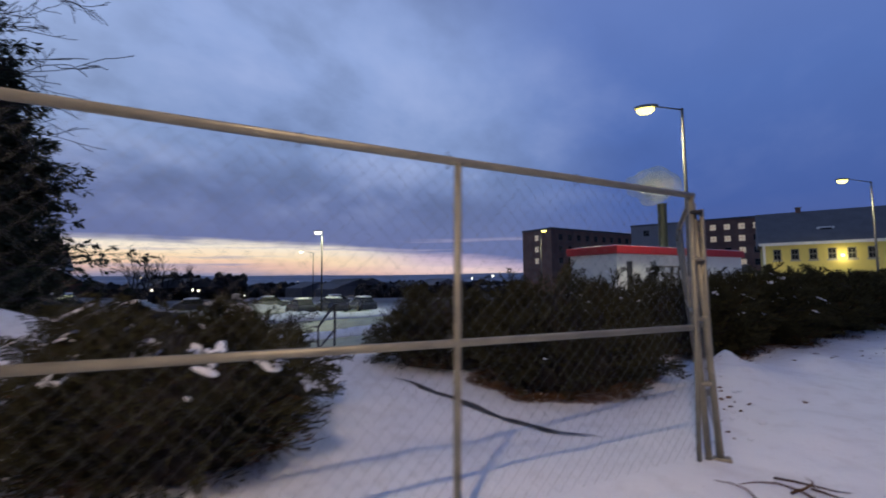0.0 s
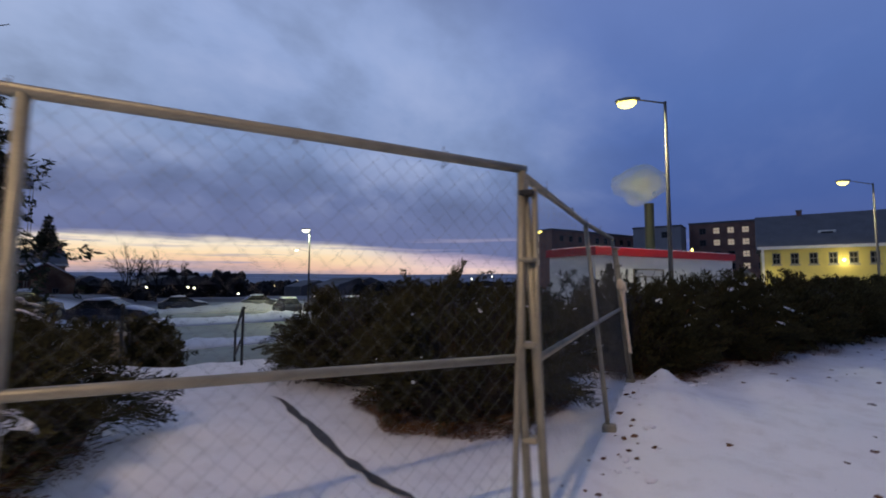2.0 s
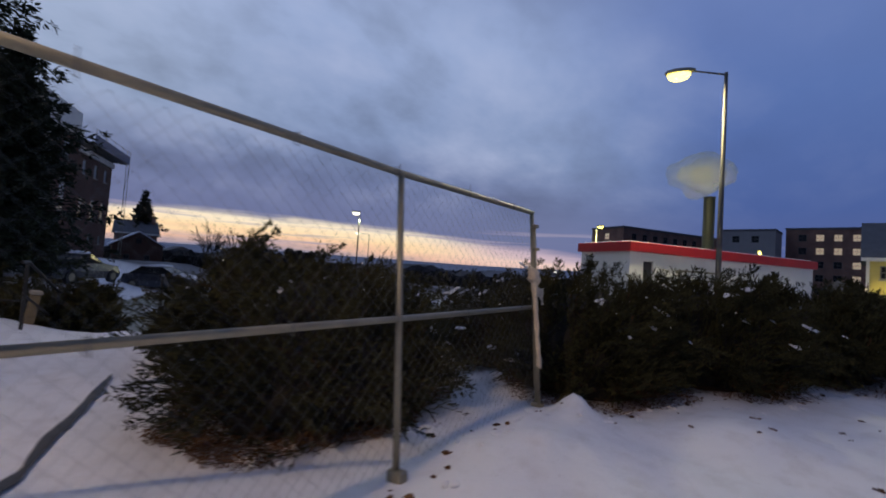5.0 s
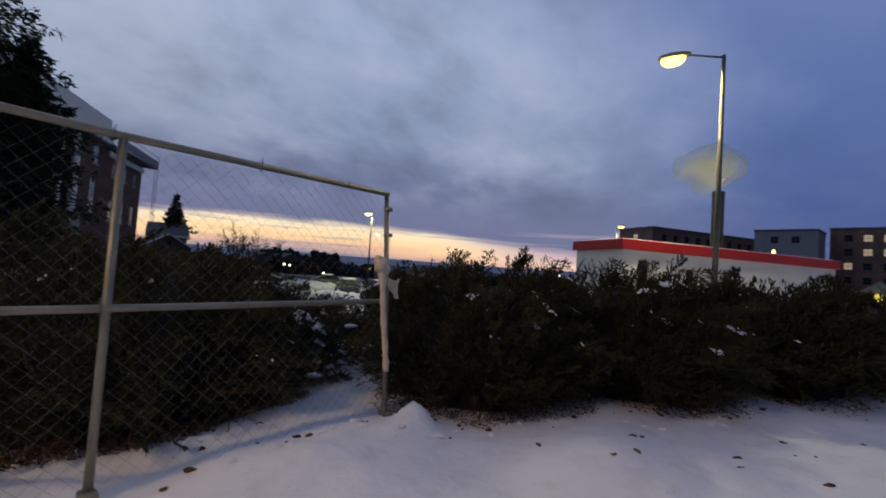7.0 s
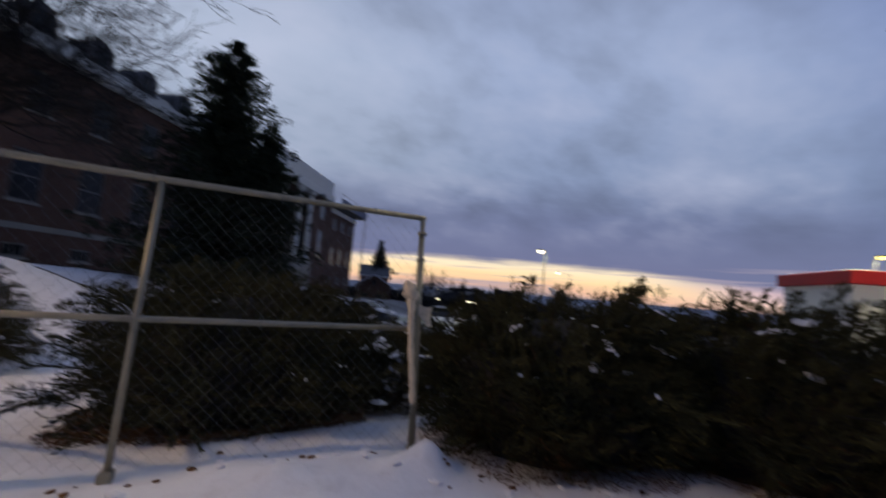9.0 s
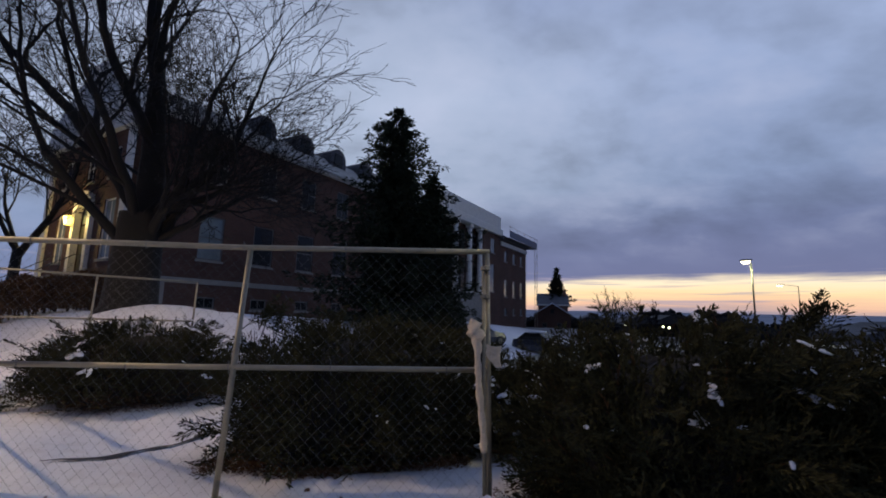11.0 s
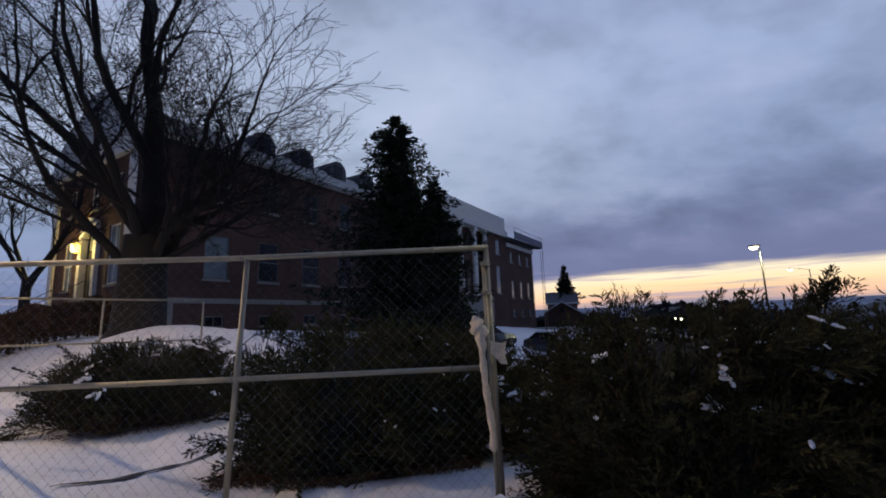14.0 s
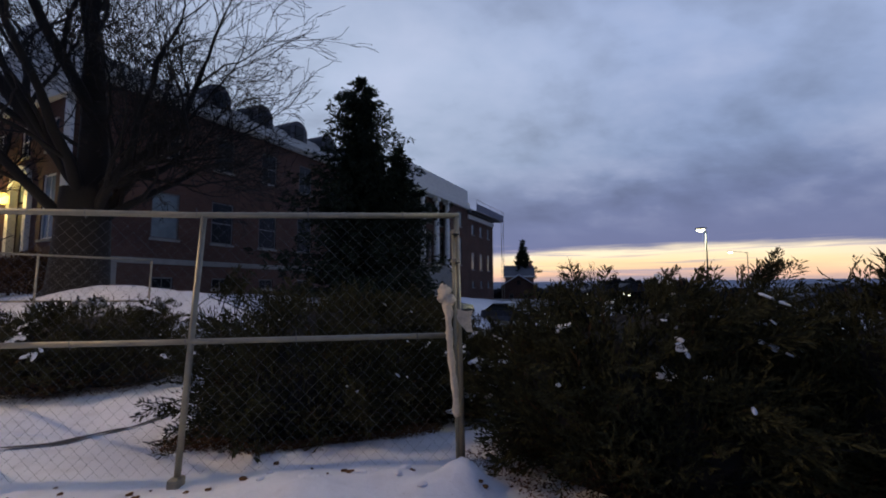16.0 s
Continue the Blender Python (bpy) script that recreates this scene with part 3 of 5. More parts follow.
def wrapped_post():
    t = thing("wrapped_pole", pose(3.668, -0.125, 0.02, -5.2, 0, 0), "thin steel pole wrapped in pale torn cloth beside the fence end", "fence pole")
    part("pole", Geo().tube([(0.0, 0, 0.0), (-0.004, 0, 0.9), (-0.008, 0, 1.68)], 0.014, 8), GALV, t, smooth=True)
    for z in (1.66, 1.45):
        part("band", Geo().tube([(0.005, -0.002, z - 0.012), (0.005, -0.002, z + 0.012)], 0.036, 8), GALV, t)
    rnd = random.Random(5)
    rings = []
    for i in range(34):
        k = i / 33
        z = 0.40 + 0.80 * k
        r = 0.024 + 0.006 * math.sin(k * 31) * rnd.uniform(0.3, 1) + (0.026 * max(0, (k - 0.82) / 0.18))
        cx = -0.006 - 0.06 * k + 0.003 * math.sin(k * 9)
        rings.append([(cx + r * math.cos(a) * (1 + rnd.uniform(-0.14, 0.14)), -0.012 + r * 0.85 * math.sin(a) * (1 + rnd.uniform(-0.14, 0.14)), z + 0.012 * math.sin(a + k * 20)) for a in (2 * math.pi * j / 12 for j in range(12))])
    part("cloth_wrap", Geo().loft(rings), CLOTH, t, "pale crumpled cloth wrap", smooth=True)
    knot = Geo()
    for c, r, sq in (((-0.075, -0.01, 1.21), 0.05, 1.3), ((-0.045, -0.02, 1.17), 0.045, 1.0), ((-0.09, 0.0, 1.25), 0.03, 1.2)):
        knot.ball(c, r, 10, 8, 0.28, rnd, sq)
    part("cloth_knot", knot, CLOTH, t, smooth=True)
    flap = Geo()
    pts = [[(0.01 + 0.035 * i + rnd.uniform(-.006, .006), -0.02 + 0.012 * math.sin(i * 2 + j), 1.10 - 0.03 * j + 0.012 * math.cos(i * 1.7) - 0.008 * i * j + rnd.uniform(-.006, .006)) for i in range(4)] for j in range(4)]
    flap.add([q for r in pts for q in r] + [(a, b + 0.006, c) for r in pts for a, b, c in r],
             [(j * 4 + i, j * 4 + i + 1, j * 4 + i + 5, j * 4 + i + 4) for j in range(3) for i in range(3)] + [(16 + j * 4 + i, 16 + j * 4 + i + 4, 16 + j * 4 + i + 5, 16 + j * 4 + i + 1) for j in range(3) for i in range(3)])
    part("cloth_flap", flap, CLOTH, t, smooth=True)


wrapped_post()

# ---- plants ----


def leaf_cloud(P, Dv, length, width, rnd):
    """Folded leaf blades at points P along directions Dv."""
    n = len(P)
    Dv = Dv / np.linalg.norm(Dv, axis=1, keepdims=True)
    side = np.cross(Dv, rnd.normal(size=(n, 3)))
    side /= np.linalg.norm(side, axis=1, keepdims=True) + 1e-9
    up = np.cross(side, Dv)
    L = (length * rnd.uniform(0.6, 1.4, n))[:, None]
    W = (width * rnd.uniform(0.6, 1.4, n))[:, None]
    v = np.stack([P, P + Dv * L * 0.45 + side * W + up * W * 0.5, P + Dv * L, P + Dv * L * 0.45 - side * W + up * W * 0.5], 1).reshape(-1, 3)
    k = np.arange(n)[:, None] * 4
    f = np.concatenate([k + np.array([0, 1, 2]), k + np.array([0, 2, 3])], 1).reshape(-1, 3)
    return v, f


def fronds(rnd, bases, ways, lengths, twigs):
    """Flat tapering sprays: a bowed axis with short side shoots, each set with scale leaves."""
    P, V, mids = [], [], []
    for base, way, L in zip(bases, ways, lengths):
        way = way / np.linalg.norm(way)
        flat = np.cross(way, rnd.normal(size=3))
        flat /= np.linalg.norm(flat)
        nod = rnd.uniform(0.05, 0.30) * L
        s = np.linspace(0.08, 1, twigs)
        axis = base + way * (L * s)[:, None]
        axis[:, 2] -= nod * s ** 2
        mids.append(axis[twigs // 2])
        for i, p in enumerate(axis):
            reach = 0.30 * L * (1.02 - s[i]) ** 0.8 + 0.02
            for side in (-1, 1):
                d = way * 0.85 + flat * side * 0.62 + rnd.normal(0, 0.16, 3)
                d[2] -= 0.10
                k = np.linspace(0.1, 1, 5)[:, None]
                P.append(p + d * reach * k)
                V.append(d + rnd.normal(0, 0.22, (5, 3)))
            P.append(p[None, :] + rnd.normal(0, 0.006, (2, 3)))
            V.append(way + rnd.normal(0, 0.2, (2, 3)))
    return np.concatenate(P), np.concatenate(V), np.array(mids)


def shrub(name, label, centre, outline, branches, seed, sprig=0.055, tall=1.3, spikes=8, group="", per=8, plumes=()):
    """A spreading juniper. outline(a) gives its reach in each direction; its skin is a thatch of arching sprays."""
    rnd = np.random.RandomState(seed)
    cx, cy = centre
    cz = ground_z(cx, cy)
    t = thing(name, pose(cx, cy, cz - 0.02), label, "shrub", group)
    stems = Geo()
    P, V, DP, DV = [], [], [], []
    for b in range(branches):
        a = rnd.uniform(0, 2 * math.pi)
        rise = rnd.beta(1.25, 1.05)
        reach = outline(a) * rnd.uniform(0.74, 0.96)
        lift = tall * (0.10 + 0.84 * rise)
        out = reach * math.sqrt(max(0.03, 1 - (0.93 * rise) ** 2.4))
        d = np.array([math.cos(a), math.sin(a)])
        s0 = d * reach * rnd.uniform(0, 0.35)
        n = 12
        k = np.linspace(0, 1, n)
        pts = np.zeros((n, 3))
        pts[:, :2] = s0 + (d * out - s0) * (k ** 0.9)[:, None]
        pts[:, 2] = 0.02 + (lift - 0.02) * (k ** (0.75 + 0.9 * rise)) - 0.05 * np.sin(k * math.pi) * (1 - rise)
        pts += np.cumsum(rnd.normal(0, 0.012, (n, 3)), 0)
        if b % 5 == 0:
            stems.tube(pts[:10:3].tolist(), [0.016, 0.012, 0.008, 0.004], 4, False)
        grow = np.gradient(pts, axis=0)
        # side shoots: short feathery sprays
        for j in range(4, n):
            for q in range(3):
                sd = grow[j] / np.linalg.norm(grow[j]) + rnd.normal(0, 0.40, 3)
                sd[2] += 0.12
                sd /= np.linalg.norm(sd)
                ln = rnd.uniform(0.10, 0.29) * (1.1 - 0.35 * j / n)
                base = pts[j] + rnd.normal(0, 0.02, 3)
                deep = j < 6 or rnd.rand() < 0.04
                m = per // 2 if deep else per
                s = np.linspace(0.05, 1, m)[:, None]
                pp = base + sd * ln * s
                pp[:, 2] -= 0.10 * ln * s[:, 0] ** 2
                dd = sd + rnd.normal(0, 0.26, (m, 3))
                deep = deep or base[2] < 0.16 and rnd.rand() < 0.6
                (DP if deep else P).append(pp)
                (DV if deep else V).append(dd)
    # the thatch: sprays in a few leaning boughs, so that the outline breaks into tufts with gaps
    bases, ways, lengths = [], [], []
    tufts = 26 + spikes * 2
    for b in range(tufts):
        a, rise = rnd.uniform(0, 2 * math.pi), rnd.beta(1.35, 1.0)
        R = outline(a)
        d = np.array([math.cos(a), math.sin(a), 0.0])
        skin = d * R * math.sqrt(max(0.03, 1 - (0.93 * rise) ** 2.4)) * rnd.uniform(0.80, 0.98)
        skin[2] = tall * (0.12 + 0.80 * rise)
        lean = d * (1.0 - 0.45 * rise) + np.array([0.22, -0.12, 0.05 + 0.80 * rise ** 1.5])
        if b < len(plumes):
            tip = np.array(plumes[b]) - np.array([cx, cy, cz])
            lean = np.array([0.42, -0.16, 0.85])
            skin = tip - lean / np.linalg.norm(lean) * 0.30
        for q in range(6 if b >= len(plumes) else 4):
            bases.append(skin + rnd.normal(0, 0.085 if b >= len(plumes) else 0.04, 3))
            ways.append(lean + rnd.normal(0, 0.20, 3))
            lengths.append(rnd.uniform(0.22, 0.46))
            bases[-1] = bases[-1] - ways[-1] / np.linalg.norm(ways[-1]) * 0.10
    fp, fv, mids = fronds(rnd, bases, ways, lengths, 10 if sprig < 0.05 else 6)
    for b, w, L in zip(bases[::2], ways[::2], lengths[::2]):
        u = w / np.linalg.norm(w)
        stems.tube([(b - u * 0.15).tolist(), b.tolist(), (b + u * L * 0.7).tolist()], [0.007, 0.005, 0.002], 4, False)
    P, V = np.concatenate(P + [fp]), np.concatenate(V + [fv])
    v, f = leaf_cloud(P, V, sprig, sprig * 0.15, rnd)
    part("stem_clump", stems, BARK, t)
    part("foliage", (v.tolist(), f.tolist()), JUNIPER, t, "dark green scaly foliage")
    if DP:
        v, f = leaf_cloud(np.concatenate(DP), np.concatenate(DV), sprig * 1.1, sprig * 0.13, rnd)
        part("dead_skirt", (v.tolist(), f.tolist()), DEADWOOD, t, "brown dead inner twigs")
    # an added opaque dark core stands in for the shade inside the shrub
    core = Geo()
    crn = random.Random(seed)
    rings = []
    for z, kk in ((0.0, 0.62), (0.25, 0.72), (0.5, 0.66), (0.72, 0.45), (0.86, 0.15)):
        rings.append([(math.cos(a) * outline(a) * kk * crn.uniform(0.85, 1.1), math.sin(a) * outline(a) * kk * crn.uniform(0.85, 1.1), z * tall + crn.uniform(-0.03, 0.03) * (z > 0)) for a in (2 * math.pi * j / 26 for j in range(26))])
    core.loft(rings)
    part("shade_core", core, SHADECORE, t)
    return t, mids + np.array([cx, cy, cz])


# the junipers' inner shade, put into the core's near-black colour
SHADECORE = plain("inner_shade_dark", (0.018, 0.014, 0.010), 1.0, 0, 0.4, 12, 0.8)


def oval(rx, ry, turn=0.0, rough=0.12, seed=0):
    r = random.Random(seed)
    ph = [r.uniform(0, 6.28) for _ in range(3)]
    def reach(a):
        b = a - radians(turn)
        base = 1 / math.sqrt((math.cos(b) / rx) ** 2 + (math.sin(b) / ry) ** 2)
        return base * (1 + rough * (math.sin(3 * a + ph[0]) + 0.6 * math.sin(5 * a + ph[1]) + 0.4 * math.sin(9 * a + ph[2])) / 2)
    return reach


tops = []
# tall feathery shoots that stand out of single shrubs
PLUMES = {21: ((1.72, 1.22, 1.50), (1.80, 1.26, 1.44), (2.4, 1.29, 1.44), (2.87, 1.14, 1.42)),
          27: ((5.79, 0.72, 1.45), (5.7, 0.6, 1.38), (4.4, 0.5, 1.3)),
          28: ((6.67, 0.46, 1.60), (6.58, 0.42, 1.55), (6.5, 0.5, 1.5), (6.32, 0.07, 1.50), (7.12, -0.81, 1.38)),
          29: ((8.43, -1.77, 1.54), (8.3, -1.7, 1.46)),
          34: ((6.09, 1.15, 1.52), (5.65, 1.4, 1.34))}
SHRUBS = [
    ("dark green spreading juniper behind the fence with brown skirts", (2.5, 1.50), oval(1.36, 1.2, 15, 0.1, 1), 620, 21, 1.30, 9),
    ("rounded dark juniper beside the walkway", (3.2, 3.6), oval(1.5, 1.2, 60, 0.1, 2), 420, 22, 1.15, 3),
    ("spreading juniper with snow patches beside the walkway", (-1.2, 3.86), oval(1.5, 1.2, 40, 0.18, 3), 600, 23, 1.04, 6),
    ("low dark juniper behind the fence end", (4.75, 3.3), oval(1.05, 0.95, 10, 0.14, 4), 300, 24, 0.74, 3),
    ("dark juniper at the foot of the bank beside the walkway", (2.05, 8.0), oval(1.0, 0.85, 30, 0.12, 5), 300, 25, 0.95, 3),
    ("dark juniper at the top of the bank", (0.6, 9.6), oval(1.2, 0.9, 0, 0.12, 6), 240, 26, 0.9, 3),
    ("thick dark juniper hedge bush beside the snowy path", (5.0, -0.10), oval(1.25, 1.0, -30, 0.08, 7), 560, 27, 1.22, 7),
    ("thick dark juniper hedge bush beside the snowy path", (6.5, -1.02), oval(1.35, 1.05, -30, 0.08, 8), 560, 28, 1.28, 8),
    ("thick dark juniper hedge bush beside the snowy path", (8.4, -2.1), oval(1.4, 1.05, -30, 0.08, 9), 480, 29, 1.24, 6),
    ("thick dark juniper hedge bush beside the snowy path", (10.4, -3.3), oval(1.5, 1.1, -30, 0.08, 10), 400, 30, 1.25, 6),
    ("thick dark juniper hedge bush beside the snowy path", (12.6, -4.5), oval(1.6, 1.1, -30, 0.08, 11), 340, 31, 1.25, 5),
    ("thick dark juniper hedge bush beside the snowy path", (15.0, -5.8), oval(1.7, 1.2, -30, 0.08, 12), 300, 32, 1.25, 5),
    ("thick dark juniper hedge bush beside the snowy path", (17.6, -7.2), oval(1.8, 1.3, -30, 0.08, 13), 260, 33, 1.25, 5),
    ("low juniper heaped with snow in the gap behind the fence end", (4.0, 2.05), oval(0.80, 0.66, 40, 0.16, 15), 220, 35, 0.72, 2),
    ("thick dark juniper behind the hedge", (6.0, 1.5), oval(1.4, 1.0, -30, 0.1, 14), 320, 34, 1.08, 5),
]
for lab, c, o, n, sd, tl, spk in SHRUBS:
    close = c[0] < 7 and c[1] < 4.2
    _, p = shrub("juniper", lab, c, o, n if close else int(n * 0.75), sd, 0.040 if close else 0.075, tl, spk, "junipers", 10 if close else 5, PLUMES.get(sd, ()))
    tops.append(p)


def snow_pad(g, c, long, wide, thick, rnd, out=(0.0, 0.0)):
    """A ragged pad of old snow pressed onto a bough, sagging outwards."""
    turn, n = rnd.uniform(0, math.pi), 14
    rim = [rnd.uniform(0.55, 1.15) for _ in range(n)]
    rim = [(rim[i - 1] + rim[i] * 2 + rim[(i + 1) % n]) / 4 for i in range(n)]
    rings = []
    for k, z in ((0.86, -0.35), (1.0, 0.1), (0.88, 0.55), (0.55, 0.9), (0.15, 1.0)):
        ring = []
        for i in range(n):
            a = 2 * math.pi * i / n
            u, v = math.cos(a) * long * rim[i] * k, math.sin(a) * wide * rim[i] * k
            x, y = u * math.cos(turn) - v * math.sin(turn), u * math.sin(turn) + v * math.cos(turn)
            ring.append((c[0] + x, c[1] + y, c[2] + z * thick * rnd.uniform(0.8, 1.2) - 0.55 * (x * out[0] + y * out[1])))
        rings.append(ring)
    g.loft(rings)


def snow_clumps():
    rnd = random.Random(8)
    g = Geo()
    near = [(tops[i], SHRUBS[i][1]) for i in (0, 2, 3, 6, 7, 8, 13, 14)]
    def drop(spots, centre, count, lo, hi, flat=0.5):
        for _ in range(count):
            p = spots[rnd.randrange(len(spots))]
            o = Vector((p[0] - centre[0], p[1] - centre[1], 0)).normalized()
            r = rnd.uniform(lo, hi)
            q = Vector((p[0], p[1], p[2] + 0.012))
            for k in range(1 if r < 0.06 else 4):
                e = q + Vector((rnd.uniform(-r, r), rnd.uniform(-r, r), 0)) * (0.8 if k else 0)
                e.z -= 0.5 * (e - q).dot(o)
                snow_pad(g, e, r * rnd.uniform(0.5, 0.9), r * rnd.uniform(0.2, 0.42), r * rnd.uniform(0.10, 0.20), rnd, o[:2])
    for spots, centre in near:
        drop(spots[(spots[:, 2] > 0.35) & (spots[:, 2] < 1.15)], centre, 22, 0.018, 0.055)
    # broad pads on the shrub beside the walkway and on the hedge by the fence end
    drop(tops[2][tops[2][:, 2] > 0.14], SHRUBS[2][1], 46, 0.05, 0.13)
    drop(tops[3][tops[3][:, 2] > 0.25], SHRUBS[3][1], 16, 0.06, 0.14)
    drop(tops[6][tops[6][:, 2] > 0.60], SHRUBS[6][1], 20, 0.045, 0.075)
    drop(tops[7][tops[7][:, 2] > 0.60], SHRUBS[7][1], 18, 0.045, 0.08)
    drop(tops[13][tops[13][:, 2] > 0.15], SHRUBS[13][1], 34, 0.04, 0.12)
    drop(tops[14][tops[14][:, 2] > 0.75], SHRUBS[14][1], 10, 0.06, 0.13)
    # the gap beside the fence end holds the most snow
    allp = np.concatenate([q for q, _ in near])
    for _ in range(60):
        x, y = rnd.uniform(3.75, 4.6), rnd.uniform(0.35, 2.6)
        z = ground_z(x, y) + rnd.uniform(0.12, 0.75) * min(1, 0.45 + 0.5 * abs(x - 3.9))
        q = allp[np.argmin(((allp - np.array([x, y, z])) ** 2).sum(1))]
        r = rnd.uniform(0.03, 0.10)
        snow_pad(g, q, r, r * rnd.uniform(0.4, 0.7), r * 0.28, rnd)
    ob = part("snow_clumps", g, SNOW, smooth=True)
    tagged(ob, "ragged pads of old snow caught in the junipers", "snow", kind="stuff")


snow_clumps()


def litter():
    rnd = np.random.RandomState(3)
    P = []
    for (cx, cy), rx, n in (((2.45, 1.48), 1.40, 30000), ((4.95, -0.12), 1.22, 7000), ((6.5, -1.05), 1.28, 5000), ((-1.25, 4.0), 1.3, 6000), ((8.3, -2.1), 1.28, 3000)):
        a = rnd.uniform(0, 2 * np.pi, n)
        r = rx * (0.45 + (0.45 + 0.07 * np.sin(3 * a + cx) + 0.06 * np.sin(7 * a)) * rnd.beta(2.5, 1.5, n))
        x, y = cx + r * np.cos(a), cy + r * 0.92 * np.sin(a)
        P.append(np.stack([x, y, height(x, y) + rnd.uniform(0.0, 0.05, n)], 1))
    P = np.concatenate(P)
    D = rnd.normal(size=P.shape)
    D[:, 2] *= 0.35
    v, f = leaf_cloud(P, D, 0.026, 0.0042, rnd)
    ob = part("needle_litter", (v.tolist(), f.tolist()), LITTER)
    tagged(ob, "brown dead needles and twigs under the junipers", "litter", kind="stuff")


litter()


def conifer(label, x, y, top, radius, seed, name="spruce_tree", leaf=0.34, rows=46, bare=0.06, taper=0.78):
    rnd = np.random.RandomState(seed)
    z0 = ground_z(x, y) - 0.1
    t = thing(name, pose(x, y, z0), label, "tree")
    H = top - z0
    part("trunk", Geo().tube([(0, 0, 0), (0.03, 0.02, H * 0.5), (0, 0, H * 0.97)], [radius * 0.075 + 0.06, radius * 0.04 + 0.03, 0.02], 8), BARK, t, smooth=True)
    limbs = Geo()
    P, V = [], []
    for i in range(rows):
        k = i / (rows - 1)
        z = H * (bare + (1 - bare) * k)
        R = radius * ((1 - k) ** taper) * (1 + 0.10 * math.sin(i * 2.4) + rnd.uniform(-0.30, 0.24)) + 0.10
        m = max(4, int(11 * (1 - k) + 4))
        for j in range(m):
            a = 2 * math.pi * (j + rnd.uniform(-0.4, 0.4)) / m + i * 0.7
            lump = 1 + 0.22 * math.sin(2 * a + 9 * k + seed) + 0.16 * math.sin(3 * a - 14 * k)
            r = R * lump * rnd.uniform(0.35, 1.36)
            d = np.array([math.cos(a), math.sin(a), 0])
            n = 7
            s = np.linspace(0, 1, n)
            pts = d * r * s[:, None]
            pts[:, 2] = z + r * (-0.35 * s + 0.28 * s * s) + rnd.normal(0, 0.02, n)
            if r > 0.4:
                limbs.tube([pts[0].tolist(), pts[3].tolist(), pts[6].tolist()], [0.035 * (1 - k) + 0.01, 0.02 * (1 - k) + 0.008, 0.005], 4, False)
            for q in range(1, n):
                c = 13 if r > 0.8 else 6
                pp = pts[q] + rnd.normal(0, 0.10 * min(1, r), (c, 3))
                dd = d + rnd.normal(0, 0.55, (c, 3))
                dd[:, 2] -= 0.25
                P.append(pp), V.append(dd)
    P, V = np.concatenate(P), np.concatenate(V)
    v, f = leaf_cloud(P, V, leaf, leaf * 0.17, rnd)
    part("limb_whorl", limbs, BARK, t)
    part("crown", (v.tolist(), f.tolist()), SPRUCE, t, "dark drooping needle crown with ragged edges")
    return t


conifer("tall dark spruce before the brick hall", 0.92, 22.3, 13.7, 4.0, 41, leaf=0.28, rows=66, taper=0.58)
conifer("smaller dark spruce beside the tall one", 3.15, 23.0, 9.7, 2.15, 42, leaf=0.28, rows=44, taper=0.45)
conifer("distant lone conifer beyond the brick house", 30.95, 93.3, 11.8, 2.2, 43, leaf=0.6, rows=14, bare=0.35)


def brown_hedge():
    """A clipped leafless hedge along the foot of the hall."""
    rnd = np.random.RandomState(15)
    x0, y0, x1, y1 = -13.7, 8.2, -8.2, 13.3
    L = math.hypot(x1 - x0, y1 - y0)
    t = thing("hedge", pose(0, 0, 0), "clipped leafless brown hedge before the brick hall", "hedge")
    n = 26000
    k, side = rnd.uniform(0, 1, n), rnd.uniform(-0.55, 0.55, n)
    x = x0 + (x1 - x0) * k - (y1 - y0) / L * side
    y = y0 + (y1 - y0) * k + (x1 - x0) / L * side
    z = height(x, y) + rnd.beta(1.6, 1.0, n) * (1.22 + 0.10 * np.sin(k * 23) + 0.06 * np.sin(k * 61))
    D = rnd.normal(size=(n, 3)) * 0.6
    D[:, 2] += 0.7
    v, f = leaf_cloud(np.stack([x, y, z], 1), D, 0.16, 0.022, rnd)
    part("twig_mass", (v.tolist(), f.tolist()), DEADWOOD, t, "dense brown leafless twigs")
    stems = Geo()
    for i in range(60):
        q = (i + 0.5) / 60
        sx, sy = x0 + (x1 - x0) * q + rnd.uniform(-0.1, 0.1), y0 + (y1 - y0) * q + rnd.uniform(-0.1, 0.1)
        sz = ground_z(sx, sy)
        stems.tube([(sx, sy, sz - 0.05), (sx + rnd.uniform(-0.1, 0.1), sy, sz + 0.5), (sx + rnd.uniform(-0.2, 0.2), sy, sz + 1.05)], [0.03, 0.022, 0.01], 5, False)
    part("stem_row", stems, BARK, t)


brown_hedge()


